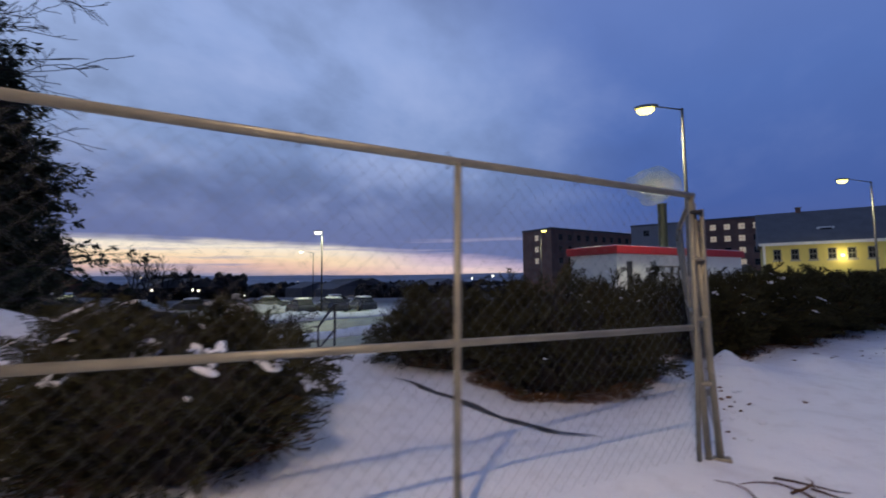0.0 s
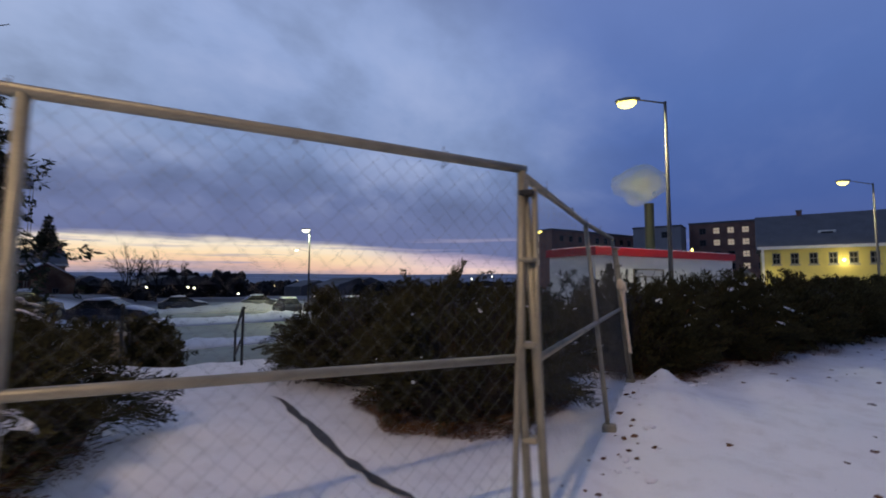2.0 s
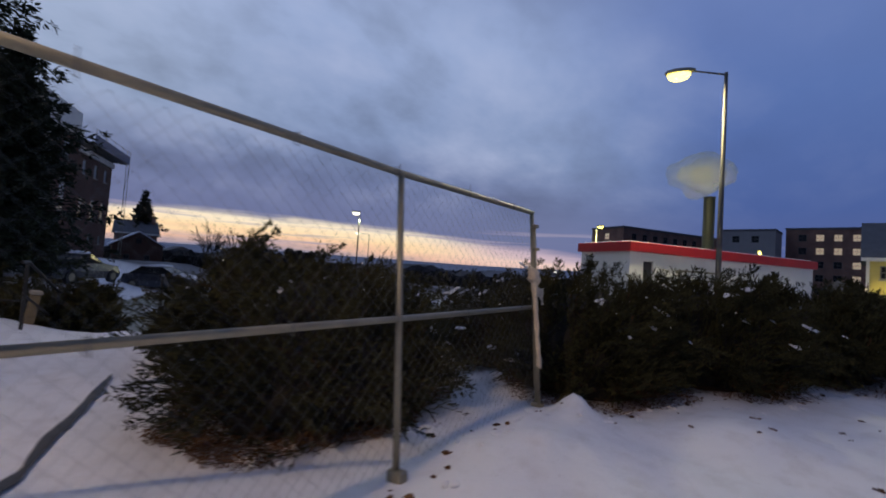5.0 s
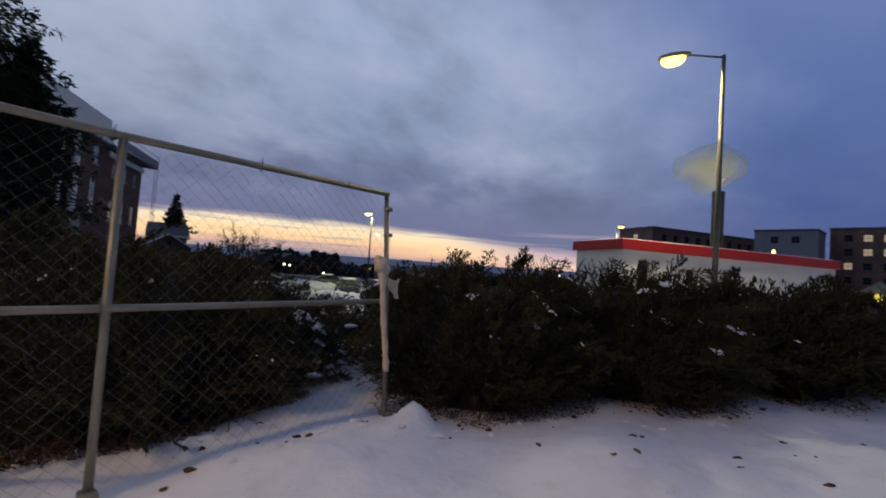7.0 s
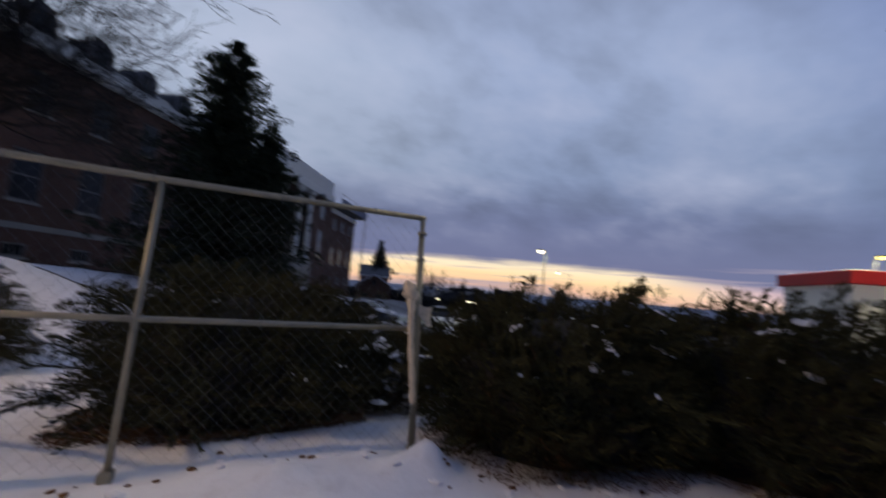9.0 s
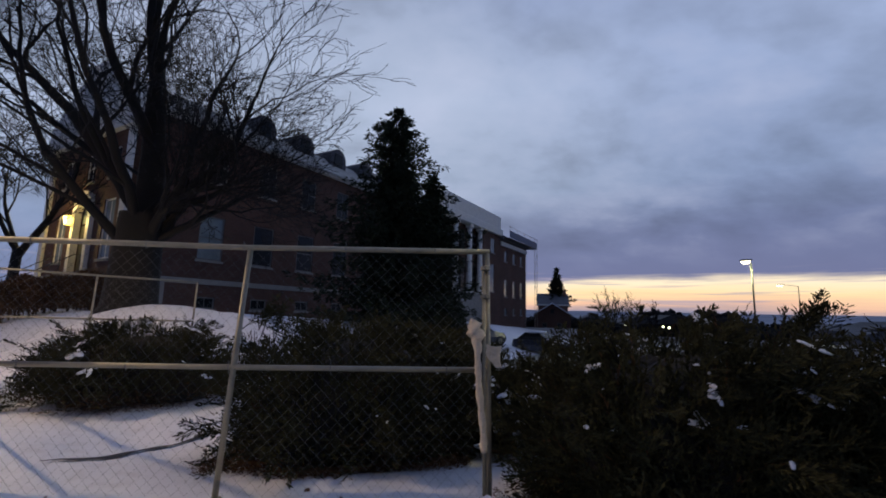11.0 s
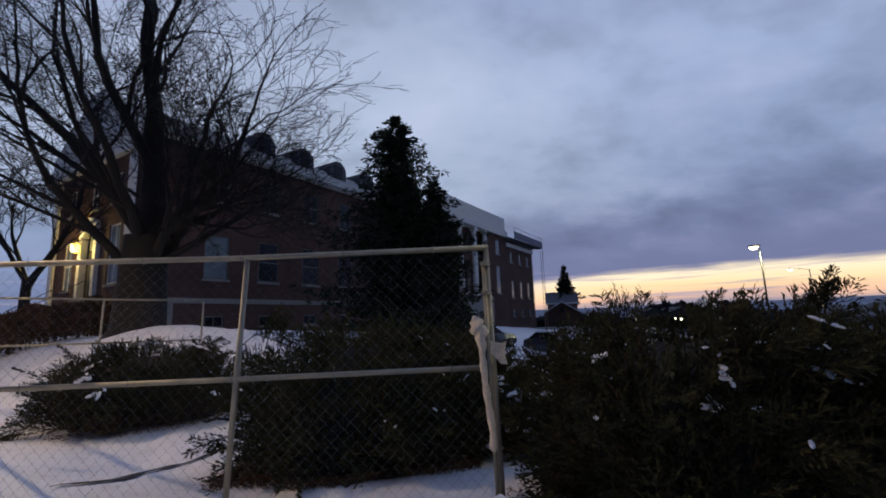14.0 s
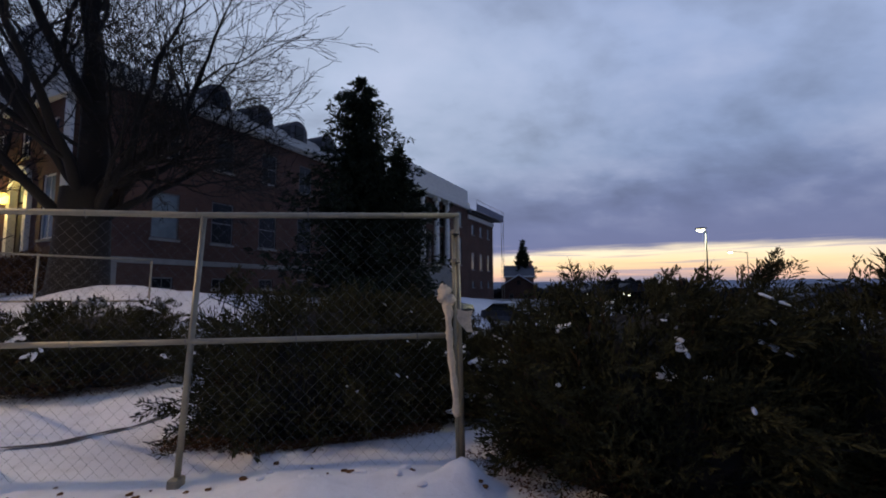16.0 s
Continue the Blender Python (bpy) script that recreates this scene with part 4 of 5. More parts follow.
def bare_tree(label, x, y, stems, seed, depth=6, spread=0.62, r0=0.3, L0=3.0, name="bare_tree", twig=0.006, sink=0.15, low=0.5):
    """A leafless tree from forking limbs; stems: way, length and radius of each main stem."""
    rnd = random.Random(seed)
    z0 = ground_z(x, y) - sink
    t = thing(name, pose(x, y, z0), label, "tree")
    trunk, boughs, twigs = Geo(), Geo(), Geo()
    def grow(p, d, L, r, lev):
        n = 4 if lev < 3 else 3
        pts, rad = [p], [r]
        end = max(twig, r * 0.62)
        for i in range(n):
            bend = Vector((rnd.gauss(0, 1), rnd.gauss(0, 1), rnd.gauss(0, 0.7) + 0.12)) * (0.10 if lev < 2 else 0.17)
            d = (d + bend).normalized()
            p = p + d * (L / n)
            pts.append(p)
            rad.append(r + (end - r) * (i + 1) / n)
        (boughs if lev < 3 else twigs).tube(pts, rad, 7 if lev < 2 else (5 if lev < 3 else 3), False)
        if lev >= depth:
            return
        kids = 3 if lev < 5 else 2
        for c in range(kids):
            ax = d.orthogonal().normalized()
            ax.rotate(Matrix.Rotation(rnd.uniform(0, 6.283), 3, d))
            w = d.copy()
            w.rotate(Matrix.Rotation(spread * (0.35 if c == 0 else rnd.uniform(0.7, 1.35)), 3, ax))
            w = (w + Vector((0, 0, 0.10 if lev < 3 else -0.05))).normalized()
            o = pts[-1] if c == 0 else pts[-1 - (c % n if lev < 2 else rnd.randrange(n))]
            grow(o, w, L * rnd.uniform(0.62, 0.88) * (1 if c == 0 else 0.9), max(twig, end * (0.92 if c == 0 else 0.66)), lev + 1)
    base, top, rr = stems[0]
    trunk.tube([Vector((0, 0, -0.1)), Vector((0, 0, 0.25)), Vector(base) * 0.5 + Vector((0, 0, 0.1)), Vector(base)], [rr * 1.5, rr * 1.12, rr, rr * 0.92], 12, False)
    for d, L, r in stems[1:]:
        grow(Vector(base) - Vector((0, 0, 0.3 if r > 0.3 else rnd.uniform(0.0, low))), Vector(d).normalized(), L, r, 0)
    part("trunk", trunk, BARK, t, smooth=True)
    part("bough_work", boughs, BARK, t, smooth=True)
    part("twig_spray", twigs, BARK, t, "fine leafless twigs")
    return t


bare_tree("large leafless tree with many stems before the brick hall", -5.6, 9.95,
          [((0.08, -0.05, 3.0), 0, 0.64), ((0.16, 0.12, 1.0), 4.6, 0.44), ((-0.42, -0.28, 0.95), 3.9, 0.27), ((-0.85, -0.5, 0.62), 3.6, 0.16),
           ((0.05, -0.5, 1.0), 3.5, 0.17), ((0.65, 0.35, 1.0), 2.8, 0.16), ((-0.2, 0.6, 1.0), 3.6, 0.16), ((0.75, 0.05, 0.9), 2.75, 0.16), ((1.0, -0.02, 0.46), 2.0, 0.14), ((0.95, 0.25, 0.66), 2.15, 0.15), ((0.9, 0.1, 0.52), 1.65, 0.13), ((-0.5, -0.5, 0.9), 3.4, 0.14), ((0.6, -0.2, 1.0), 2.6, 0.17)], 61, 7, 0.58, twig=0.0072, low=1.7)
bare_tree("slender leafless tree beside the hall", -17.25, 18.6, [((0.05, 0, 3.0), 0, 0.22), ((0.2, 0, 1), 3.4, 0.17), ((-0.4, 0.1, 1), 2.8, 0.12), ((0.5, 0.3, 0.9), 2.6, 0.11), ((-0.1, -0.5, 1), 2.8, 0.12)], 62, 6, 0.5, twig=0.012)
for i, (bx, by, s) in enumerate(((34.3, 71.8, 1.0), (39.3, 75.7, 1.15), (42.8, 73.7, 0.9), (36.9, 79.8, 1.1), (63.6, 91.4, 1.0))):
    bare_tree("distant leafless tree on the skyline", bx, by, [((0, 0, 1.8 * s), 0, 0.16), ((0.1, 0, 1), 2.2 * s, 0.13), ((-0.4, 0.2, 1), 1.9 * s, 0.1), ((0.45, 0, 0.9), 1.8 * s, 0.1)], 70 + i, 4, 0.5, twig=0.025)

# ---- buildings ----


def wall_geo(x0, x1, z0, z1, holes, thick=0.4):
    """An upright wall in the plane y = 0, going back to y = thick, with real openings (x0, x1, z0, z1)."""
    g = Geo()
    xs = sorted({x0, x1, *[h[0] for h in holes], *[h[1] for h in holes]})
    zs = sorted({z0, z1, *[h[2] for h in holes], *[h[3] for h in holes]})
    for a, b in zip(xs, xs[1:]):
        for c, d in zip(zs, zs[1:]):
            mx, mz = (a + b) / 2, (c + d) / 2
            if any(h[0] < mx < h[1] and h[2] < mz < h[3] for h in holes):
                continue
            g.add([(a, 0, c), (b, 0, c), (b, 0, d), (a, 0, d)], [(0, 1, 2, 3)])
            g.add([(a, thick, c), (b, thick, c), (b, thick, d), (a, thick, d)], [(3, 2, 1, 0)])
    for a, b, c, d in [(x0, x1, z0, z1)] + list(holes):
        g.add([(a, 0, c), (b, 0, c), (b, 0, d), (a, 0, d), (a, thick, c), (b, thick, c), (b, thick, d), (a, thick, d)],
              [(0, 4, 5, 1), (1, 5, 6, 2), (2, 6, 7, 3), (3, 7, 4, 0)])
    return g


def window(parent, m, x, z0, z1, w, sash=True, pane=None, blind=0.0, trim=None, sill=True, mull=True):
    """A sash window set in an opening of the wall at m; its frame, panes and sill."""
    g = Geo()
    trim = trim or DARKTRIM
    a, b, e = x - w / 2, x + w / 2, 0.08
    g.box(a, 0.06, z0, a + e, 0.16, z1), g.box(b - e, 0.06, z0, b, 0.16, z1)
    g.box(a + e, 0.062, z0, b - e, 0.158, z0 + e), g.box(a + e, 0.062, z1 - e, b - e, 0.158, z1)
    mid = (z0 + z1) / 2
    if sash:
        g.box(a + e, 0.07, mid - 0.035, b - e, 0.15, mid + 0.035)
    if mull:
        g.box(x - 0.018, 0.085, z0 + e, x + 0.018, 0.14, mid - 0.035 if sash else z1 - e)
        if sash:
            g.box(x - 0.018, 0.085, mid + 0.035, x + 0.018, 0.14, z1 - e)
    f = part("window", g, trim, parent, at=m)
    part("pane", Geo().box(a + e * 0.8, 0.10, z0 + e * 0.8, b - e * 0.8, 0.115, z1 - e * 0.8), pane or GLASS, f)
    if blind:
        part("blind", Geo().box(a + e, 0.19, z1 - (z1 - z0) * blind, b - e, 0.21, z1 - e), BLIND, f, "pale drawn window blind")
    if sill:
        part("sill", Geo().box(a - 0.08, -0.09, z0 - 0.13, b + 0.08, 0.05, z0 - 0.005, 0.01), STONE, f)
    return f


CLEAR = Mat("blind_glass", (0.20, 0.24, 0.24), 0.12, spec=0.8)
CLEAR = CLEAR.color(CLEAR.ramp(CLEAR.noise(1.4), [(0.3, (0.16, 0.19, 0.19)), (0.7, (0.27, 0.31, 0.30))])).m

LOCAL = pose(-11.84, 18.17, -0.07, 0, 0, 58.39) @ Matrix.Diagonal((1.0, 0.845, 1.02, 1.0))


def brick_hall():
    hall = thing("brick_hall", LOCAL, "long dark red brick hall with white portico, dormers and lit entrance", "building")
    I = Matrix.Identity(4)
    cols = [4.4 + 3.5 * k for k in range(7)]
    low = -2.0
    # wing front
    holes = []
    for x in cols:
        holes += [(x - 0.75, x + 0.75, 4.0, 6.5), (x - 0.66, x + 0.66, 8.45, 10.5), (x - 0.58, x + 0.58, 1.3, 1.95)]
    part("wing_wall", wall_geo(0, 27.5, low, 11.35, holes), BRICK, hall)
    for i, x in enumerate(cols):
        window(hall, I, x, 4.0, 6.5, 1.5, pane=CLEAR if i == 0 else GLASS, blind=0.55 if i == 0 else 0.5 if i in (1, 3) else 0, mull=False)
        window(hall, I, x, 8.45, 10.5, 1.32, pane=GLASS, blind=0)
        window(hall, I, x, 1.3, 1.95, 1.16, sash=False, pane=GLASS)
    part("belt_course", Geo().box(1.55, -0.07, 2.62, 27.5, 0.003, 2.92, 0.02), STONE, hall)
    part("buttress", Geo().box(1.55, -0.09, low, 2.1, 0.003, 2.61, 0.02), STONE, hall)
    part("plinth", Geo().box(-0.05, -0.05, low, 3.3, 0.002, 1.0), STONE, hall)
    part("cornice", Geo().box(-0.35, -0.42, 11.352, 27.6, 0.3, 11.62, 0.05), TRIM, hall)
    # entrance end
    E = pose(0, 11.8, 0, 0, 0, -90)
    ends = [(2.85, 3.65, 6.4, 1.45), (9.5, 3.65, 6.75, 1.45), (2.85, 7.9, 9.5, 1.2), (6.3, 7.9, 9.5, 1.2), (9.5, 7.9, 9.5, 1.2)]
    dx0, dx1 = 5.25, 7.35
    holes = [(x - w / 2, x + w / 2, a, b) for x, a, b, w in ends] + [(dx0, dx1, 3.0, 7.2)]
    part("end_wall", wall_geo(0, 11.8, low, 11.35, holes), BRICK, hall, at=E)
    for x, a, b, w in ends:
        window(hall, E, x, a, b, w, blind=0.9 if a < 5 else 0.4, pane=CLEAR if a < 5 else GLASS, trim=TRIM)
    for x in (0.0, 11.1):
        part("corner_pilaster", Geo().box(x, -0.16, low, x + 0.7, -0.003, 10.3, 0.02), TRIM, hall, at=E)
    part("end_belt", Geo().box(0.72, -0.075, 2.62, dx0 - 0.4, -0.003, 2.92, 0.02), STONE, hall, at=E)
    part("end_belt", Geo().box(dx1 + 0.4, -0.075, 2.62, 11.08, -0.003, 2.92, 0.02), STONE, hall, at=E)
    # white pediment over the entrance end
    ped = Geo()
    prof = [(-0.4, 10.32), (12.2, 10.32), (12.2, 11.75), (7.6, 14.2), (7.2, 14.75), (4.6, 14.75), (4.2, 14.2), (-0.4, 11.75)]
    ped.loft([[(x, y, z) for x, z in prof] for y in (-0.30, 0.25)])
    part("pediment", ped, TRIM, hall, "pale wooden pediment", at=E)
    # arched entrance
    door = Geo()
    cx, r = 6.3, 0.88
    def arch(rad, base, top, n=14):
        return [(cx - rad, base)] + [(cx - rad * math.cos(math.pi * i / n), top + rad * math.sin(math.pi * i / n)) for i in range(n + 1)] + [(cx + rad, base)]
    outer, inner = arch(1.32, 3.0, 6.1), arch(0.9, 3.0, 6.0)
    n = len(outer)
    v = [(x, y, z) for y in (-0.2, 0.12) for x, z in outer] + [(x, y, z) for y in (-0.2, 0.12) for x, z in inner]
    f = []
    for i in range(n - 1):
        f += [(i, i + 1, 2 * n + i + 1, 2 * n + i), (n + i + 1, n + i, 3 * n + i, 3 * n + i + 1), (i, n + i, n + i + 1, i + 1), (2 * n + i, 2 * n + i + 1, 3 * n + i + 1, 3 * n + i)]
    door.add(v, f)
    frame_ob = part("entrance_arch", door, TRIM, hall, "white arched entrance surround", at=E)
    part("door", Geo().box(5.45, 0.16, 3.0, 6.28, 0.22, 5.6, 0.01), DOORWOOD, frame_ob)
    part("door", Geo().box(6.32, 0.16, 3.0, 7.15, 0.22, 5.6, 0.01), DOORWOOD, frame_ob)
    part("fanlight", Geo().loft([[(x, y, z) for x, z in arch(0.86, 5.68, 6.0)] for y in (0.17, 0.2)]), CLEAR, frame_ob)
    part("lantern", Geo().tube([(5.3, -0.42, 5.55), (5.3, -0.42, 5.65), (5.3, -0.42, 5.98), (5.3, -0.42, 6.1)], [0.09, 0.2, 0.22, 0.08], 8), ENTRY, frame_ob, "glowing yellow entrance lantern")
    part("lantern_bracket", Geo().tube([(5.3, -0.2, 6.25), (5.3, -0.42, 6.2), (5.3, -0.42, 6.08)], 0.025, 6), DARKMETAL, frame_ob)
    for i in range(8):
        part("entrance_step", Geo().box(4.4 - 0.04 * i, -0.5 - 0.3 * (i + 1), low, 7.6 + 0.04 * i, -0.5 - 0.3 * i, 2.85 - 0.18 * i), STONE, hall, at=E)
    part("landing", Geo().box(4.4, -0.5, low, 7.6, -0.003, 2.98), STONE, hall, at=E)
    for x in (4.5, 7.5):
        part("handrail", Geo().tube([(x, -0.3, 2.98), (x, -0.3, 3.9), (x, -0.6, 3.85), (x, -2.8, 2.4), (x, -2.8, 1.5)], 0.025, 6), DARKMETAL, hall, at=E)
    # low pale annex behind the far corner
    annex = Geo().loft([[(x, y, z) for y, z in ((11.82, low), (14.6, low), (14.6, 5.6), (11.82, 7.2))] for x in (0.8, 6.5)])
    part("annex", annex, STONE, hall, "low pale grey annex")
    part("annex_roof", Geo().loft([[(x, y, z) for y, z in ((11.82, 7.21), (14.9, 5.44), (14.9, 5.6), (11.82, 7.38))] for x in (0.6, 6.7)]), SLATE, hall)
    # wing roof
    roof = Geo()
    prof = [(-0.42, 11.63), (1.7, 13.3), (5.9, 14.6), (10.1, 13.3), (12.2, 11.63), (12.2, 11.4), (-0.42, 11.4)]
    roof.loft([[(x, y, z) for y, z in prof] for x in (0.1, 13.8, 27.5)])
    part("wing_roof", roof, SLATE, hall, "frosty grey slate roof")
    for x in cols[1:]:
        d = Geo()
        arc = [(x - 0.9, 12.2)] + [(x - 0.9 * math.cos(math.pi * i / 12), 13.35 + 0.85 * math.sin(math.pi * i / 12)) for i in range(13)] + [(x + 0.9, 12.2)]
        d.loft([[(a, y, z) for a, z in arc] for y in (0.95, 4.6)])
        dm = part("dormer", d, DORMER, hall, "dark lead-grey round-topped dormer", smooth=False)
        part("dormer_window", Geo().box(x - 0.45, 0.88, 12.75, x + 0.45, 0.945, 13.8, 0.02), GLASS, dm)
        part("dormer_trim", Geo().box(x - 0.93, 0.86, 12.45, x + 0.93, 0.94, 12.60, 0.02), DARKTRIM, dm)
    part("wing_back_wall", wall_geo(0, 58, low, 11.35, []), BRICK, hall, at=pose(58, 12.2, 0, 0, 0, 180))
    # portico
    y0 = 0.95
    holes = [(29.2 + 3.4 * k, 31.0 + 3.4 * k, 4.4, 7.4) for k in range(4)] + [(29.3 + 3.4 * k, 30.9 + 3.4 * k, 9.2, 11.4) for k in range(4)]
    part("portico_wall", wall_geo(27.5, 41.2, low, 12.4, holes), BRICK, hall, at=pose(0, y0, 0))
    for h in holes:
        window(hall, pose(0, y0, 0), (h[0] + h[1]) / 2, h[2], h[3], h[1] - h[0], pane=GLASS)
    part("terrace", Geo().box(27.5, -0.6, low, 41.2, y0 - 0.003, 3.9, 0.04), STONE, hall)
    for x in (27.4, 30.7, 34.0, 37.6, 40.6):
        c = part("column", Geo().tube([(x, 0.15, 4.12), (x, 0.15, 7.2), (x, 0.15, 11.9)], [0.40, 0.40, 0.33], 18, False), TRIM, hall, smooth=True)
        part("base", Geo().box(x - 0.5, -0.35, 3.903, x + 0.5, 0.65, 4.13, 0.03), TRIM, c)
        part("capital", Geo().box(x - 0.46, -0.31, 11.88, x + 0.46, 0.61, 12.3, 0.05), TRIM, c)
    part("entablature", Geo().box(27.4, -0.45, 12.31, 47.2, 1.0, 13.2, 0.05), TRIM, hall, "white wooden entablature")
    part("parapet", Geo().box(27.5, -0.15, 13.21, 47.0, 0.35, 15.0, 0.04), TRIM, hall, "white parapet")
    part("flat_roof", Geo().box(27.5, 0.36, 12.41, 47.0, 12.0, 12.8), SLATE, hall)
    for x in (34.5, 41.0):
        part("roof_vent", Geo().tube([(x, 3.0, 12.8), (x, 3.0, 15.6)], 0.3, 8), DARKMETAL, hall)
    # brick bay next to the portico
    holes = [(43.7, 45.1, 9.65, 11.65), (43.6, 45.0, 4.45, 8.1)]
    part("bay_wall", wall_geo(41.2, 47.25, low, 12.3, holes), BRICK, hall)
    for h in holes:
        window(hall, I, (h[0] + h[1]) / 2, h[2], h[3], h[1] - h[0], pane=CLEAR)
    # end section under scaffold
    xs = [49.4, 52.7, 55.9]
    holes = []
    for x in xs:
        holes += [(x - 0.55, x + 0.55, 4.0, 6.4), (x - 0.5, x + 0.5, 9.0, 10.5), (x - 0.45, x + 0.45, 1.4, 2.35)]
    part("far_wall", wall_geo(47.25, 58.0, low, 11.9, holes), BRICK, hall, at=pose(0, 0.12, 0))
    for x in xs:
        for a, b, w, s in ((4.0, 6.4, 1.1, True), (9.0, 10.5, 1.0, True), (1.4, 2.35, 0.9, False)):
            window(hall, pose(0, 0.12, 0), x, a, b, w, s, pane=CLEAR)
    part("far_end_wall", wall_geo(0, 12, low, 11.9, []), BRICK, hall, at=pose(58.0, 0.125, 0, 0, 0, 90))
    part("far_frieze", Geo().box(47.26, -0.2, 11.1, 58.0, 0.117, 11.7, 0.03), TRIM, hall)
    part("far_roof", Geo().box(47.0, -0.5, 11.91, 58.3, 12.2, 12.5, 0.05), SHINGLE, hall)
    return hall


brick_hall()


def scaffold():
    t = thing("scaffold", LOCAL @ pose(47.6, -1.5, 0), "steel scaffold with blue-grey sheeting along the hall's eaves", "scaffold")
    part("sheeting", Geo().box(0.0, 0.0, 12.2, 12.2, 0.06, 13.2, 0.02), TARP, t)
    part("sheeting", Geo().box(12.15, 0.07, 12.2, 12.21, 2.6, 13.2, 0.02), TARP, t)
    part("deck", Geo().box(0.0, 0.07, 12.1, 12.1, 1.3, 12.18), DARKMETAL, t)
    for x in (11.2, 12.4):
        for y in (0.1, 2.4):
            part("standard", Geo().tube([(x, y, -1.8), (x, y, 13.9)], 0.04, 6), GALV, t)
    for x in (0.2, 3.0, 6.0, 9.0):
        part("guard_post", Geo().tube([(x, 0.03, 12.2), (x, 0.03, 13.8)], 0.03, 6), GALV, t)
    part("guard_rail", Geo().tube([(0, 0.03, 13.75), (12.4, 0.03, 13.7)], 0.03, 6), GALV, t)
    for z in (2, 4, 6, 8, 10):
        for y in (0.1, 2.4):
            part("ledger", Geo().tube([(11.2, y, z), (12.4, y, z)], 0.03, 6), GALV, t)
    part("brace", Geo().tube([(11.2, 0.1, 0), (12.4, 0.1, 4), (11.2, 0.1, 8), (12.4, 0.1, 12)], 0.025, 6), GALV, t)


scaffold()


def light_point(name, x, y, z, watts, tint, size=0.15):
    li = bpy.data.lights.new(name, "POINT")
    li.energy, li.color, li.shadow_soft_size = watts, tint, size
    o = new(name, li)
    o.location = (x, y, z)


p = LOCAL @ Vector((-0.85, 11.8 - 5.3, 5.8))
light_point("entrance_light", p.x, p.y, p.z, 190, (1.0, 0.72, 0.22))


def gable_house(name, label, m, w, d, eave, ridge, base, wall, roof, wins, pane=GLASS, across=False):
    """A house with its front at y = 0; the ridge runs along the front, or across it."""
    h = thing(name, m, label, "house")
    holes = [(x - a / 2, x + a / 2, z0, z1) for x, z0, z1, a in wins]
    I = Matrix.Identity(4)
    part("front_wall", wall_geo(0, w, base, eave, holes, 0.25), wall, h)
    part("back_wall", wall_geo(0, w, base, eave, [], 0.25), wall, h, at=pose(w, d, 0, 0, 0, 180))
    part("side_wall", wall_geo(0.003, d - 0.003, base, eave, [], 0.25), wall, h, at=pose(0.003, d, 0, 0, 0, -90))
    part("side_wall", wall_geo(0.003, d - 0.003, base, eave, [], 0.25), wall, h, at=pose(w - 0.003, 0, 0, 0, 0, 90))
    for x, z0, z1, a in wins:
        window(h, I, x, z0, z1, a, pane=pane)
    g = Geo()
    o = 0.35
    if across:
        prof = [(-o, eave - 0.1), (w / 2, ridge), (w + o, eave - 0.1), (w + o, eave - 0.25), (w / 2, ridge - 0.22), (-o, eave - 0.25)]
        g.loft([[(x, y, z) for x, z in prof] for y in (-o, d + o)])
        part("gable", Geo().loft([[(0.0, y, eave), (w, y, eave), (w / 2, y, ridge - 0.2)] for y in (0.0, 0.2)]), wall, h)
    else:
        prof = [(-o, eave - 0.05), (d / 2, ridge), (d + o, eave - 0.05), (d + o, eave - 0.2), (-o, eave - 0.2)]
        g.loft([[(x, y, z) for y, z in prof] for x in (-o, w + o)])
    part("roof", g, roof, h)
    part("eave_trim", Geo().box(-0.3, -o - 0.03, eave - 0.32, w + 0.3, -o + 0.06, eave - 0.06), TRIM, h) if not across else None
    return h


def yellow_house():
    m = pose(46.33, -7.36, 0, 0, 0, -97)
    wins = [(1.05 + 1.27 * k, 2.75, 3.75, 0.6) for k in range(9)] + [(1.05 + 1.27 * k, 0.5, 1.6, 0.6) for k in range(9)]
    h = gable_house("yellow_house", "two-storey yellow clapboard house with grey roof and lit porch", m, 14, 9, 4.4, 7.6, -2.2, YELLOW, SHINGLE, wins)
    part("chimney", Geo().box(2.9, 4.3, 7.2, 3.3, 4.7, 7.95, 0.03), FARBRICK, h)
    part("chimney_cap", Geo().box(2.85, 4.25, 7.95, 3.35, 4.75, 8.03), STONE, h)
    part("dormer", Geo().box(4.1, 1.4, 4.95, 5.3, 3.4, 5.75, 0.04), TRIM, h, "white roof dormer")
    part("dormer_window", Geo().box(4.3, 1.36, 5.1, 5.1, 1.398, 5.62), GLASS, h)
    part("corner_board", Geo().box(-0.02, -0.06, -2.2, 0.18, -0.002, 4.3), TRIM, h)
    part("wall_lamp", Geo().ball((5.5, -0.2, 3.05), 0.13, 8, 6), LED, h, "glowing wall lamp")
    return h


yellow_house()


def porch():
    t = thing("porch", pose(46.73, -7.06, 0, 0, 0, 83), "small white gabled porch with a bright yellow lamp", "porch")
    # runs along the house's far side
    part("porch_roof", Geo().loft([[(0.1, y, 1.75), (1.1, y, 2.5), (2.1, y, 1.75), (2.1, y, 1.62), (0.1, y, 1.62)] for y in (-0.2, 2.5)]), SHINGLE, t)
    for x in (0.25, 1.95):
        part("porch_post", Geo().box(x - 0.08, 0.0, -2.2, x + 0.08, 0.16, 1.615, 0.01), TRIM, t)
    part("porch_wall", Geo().box(0.2, -0.9, -2.2, 2.0, -0.6, 1.615), YELLOW, t)
    part("porch_lamp", Geo().ball((1.1, 1.2, 1.2), 0.16, 8, 6), LED, t, "glowing globe lamp")


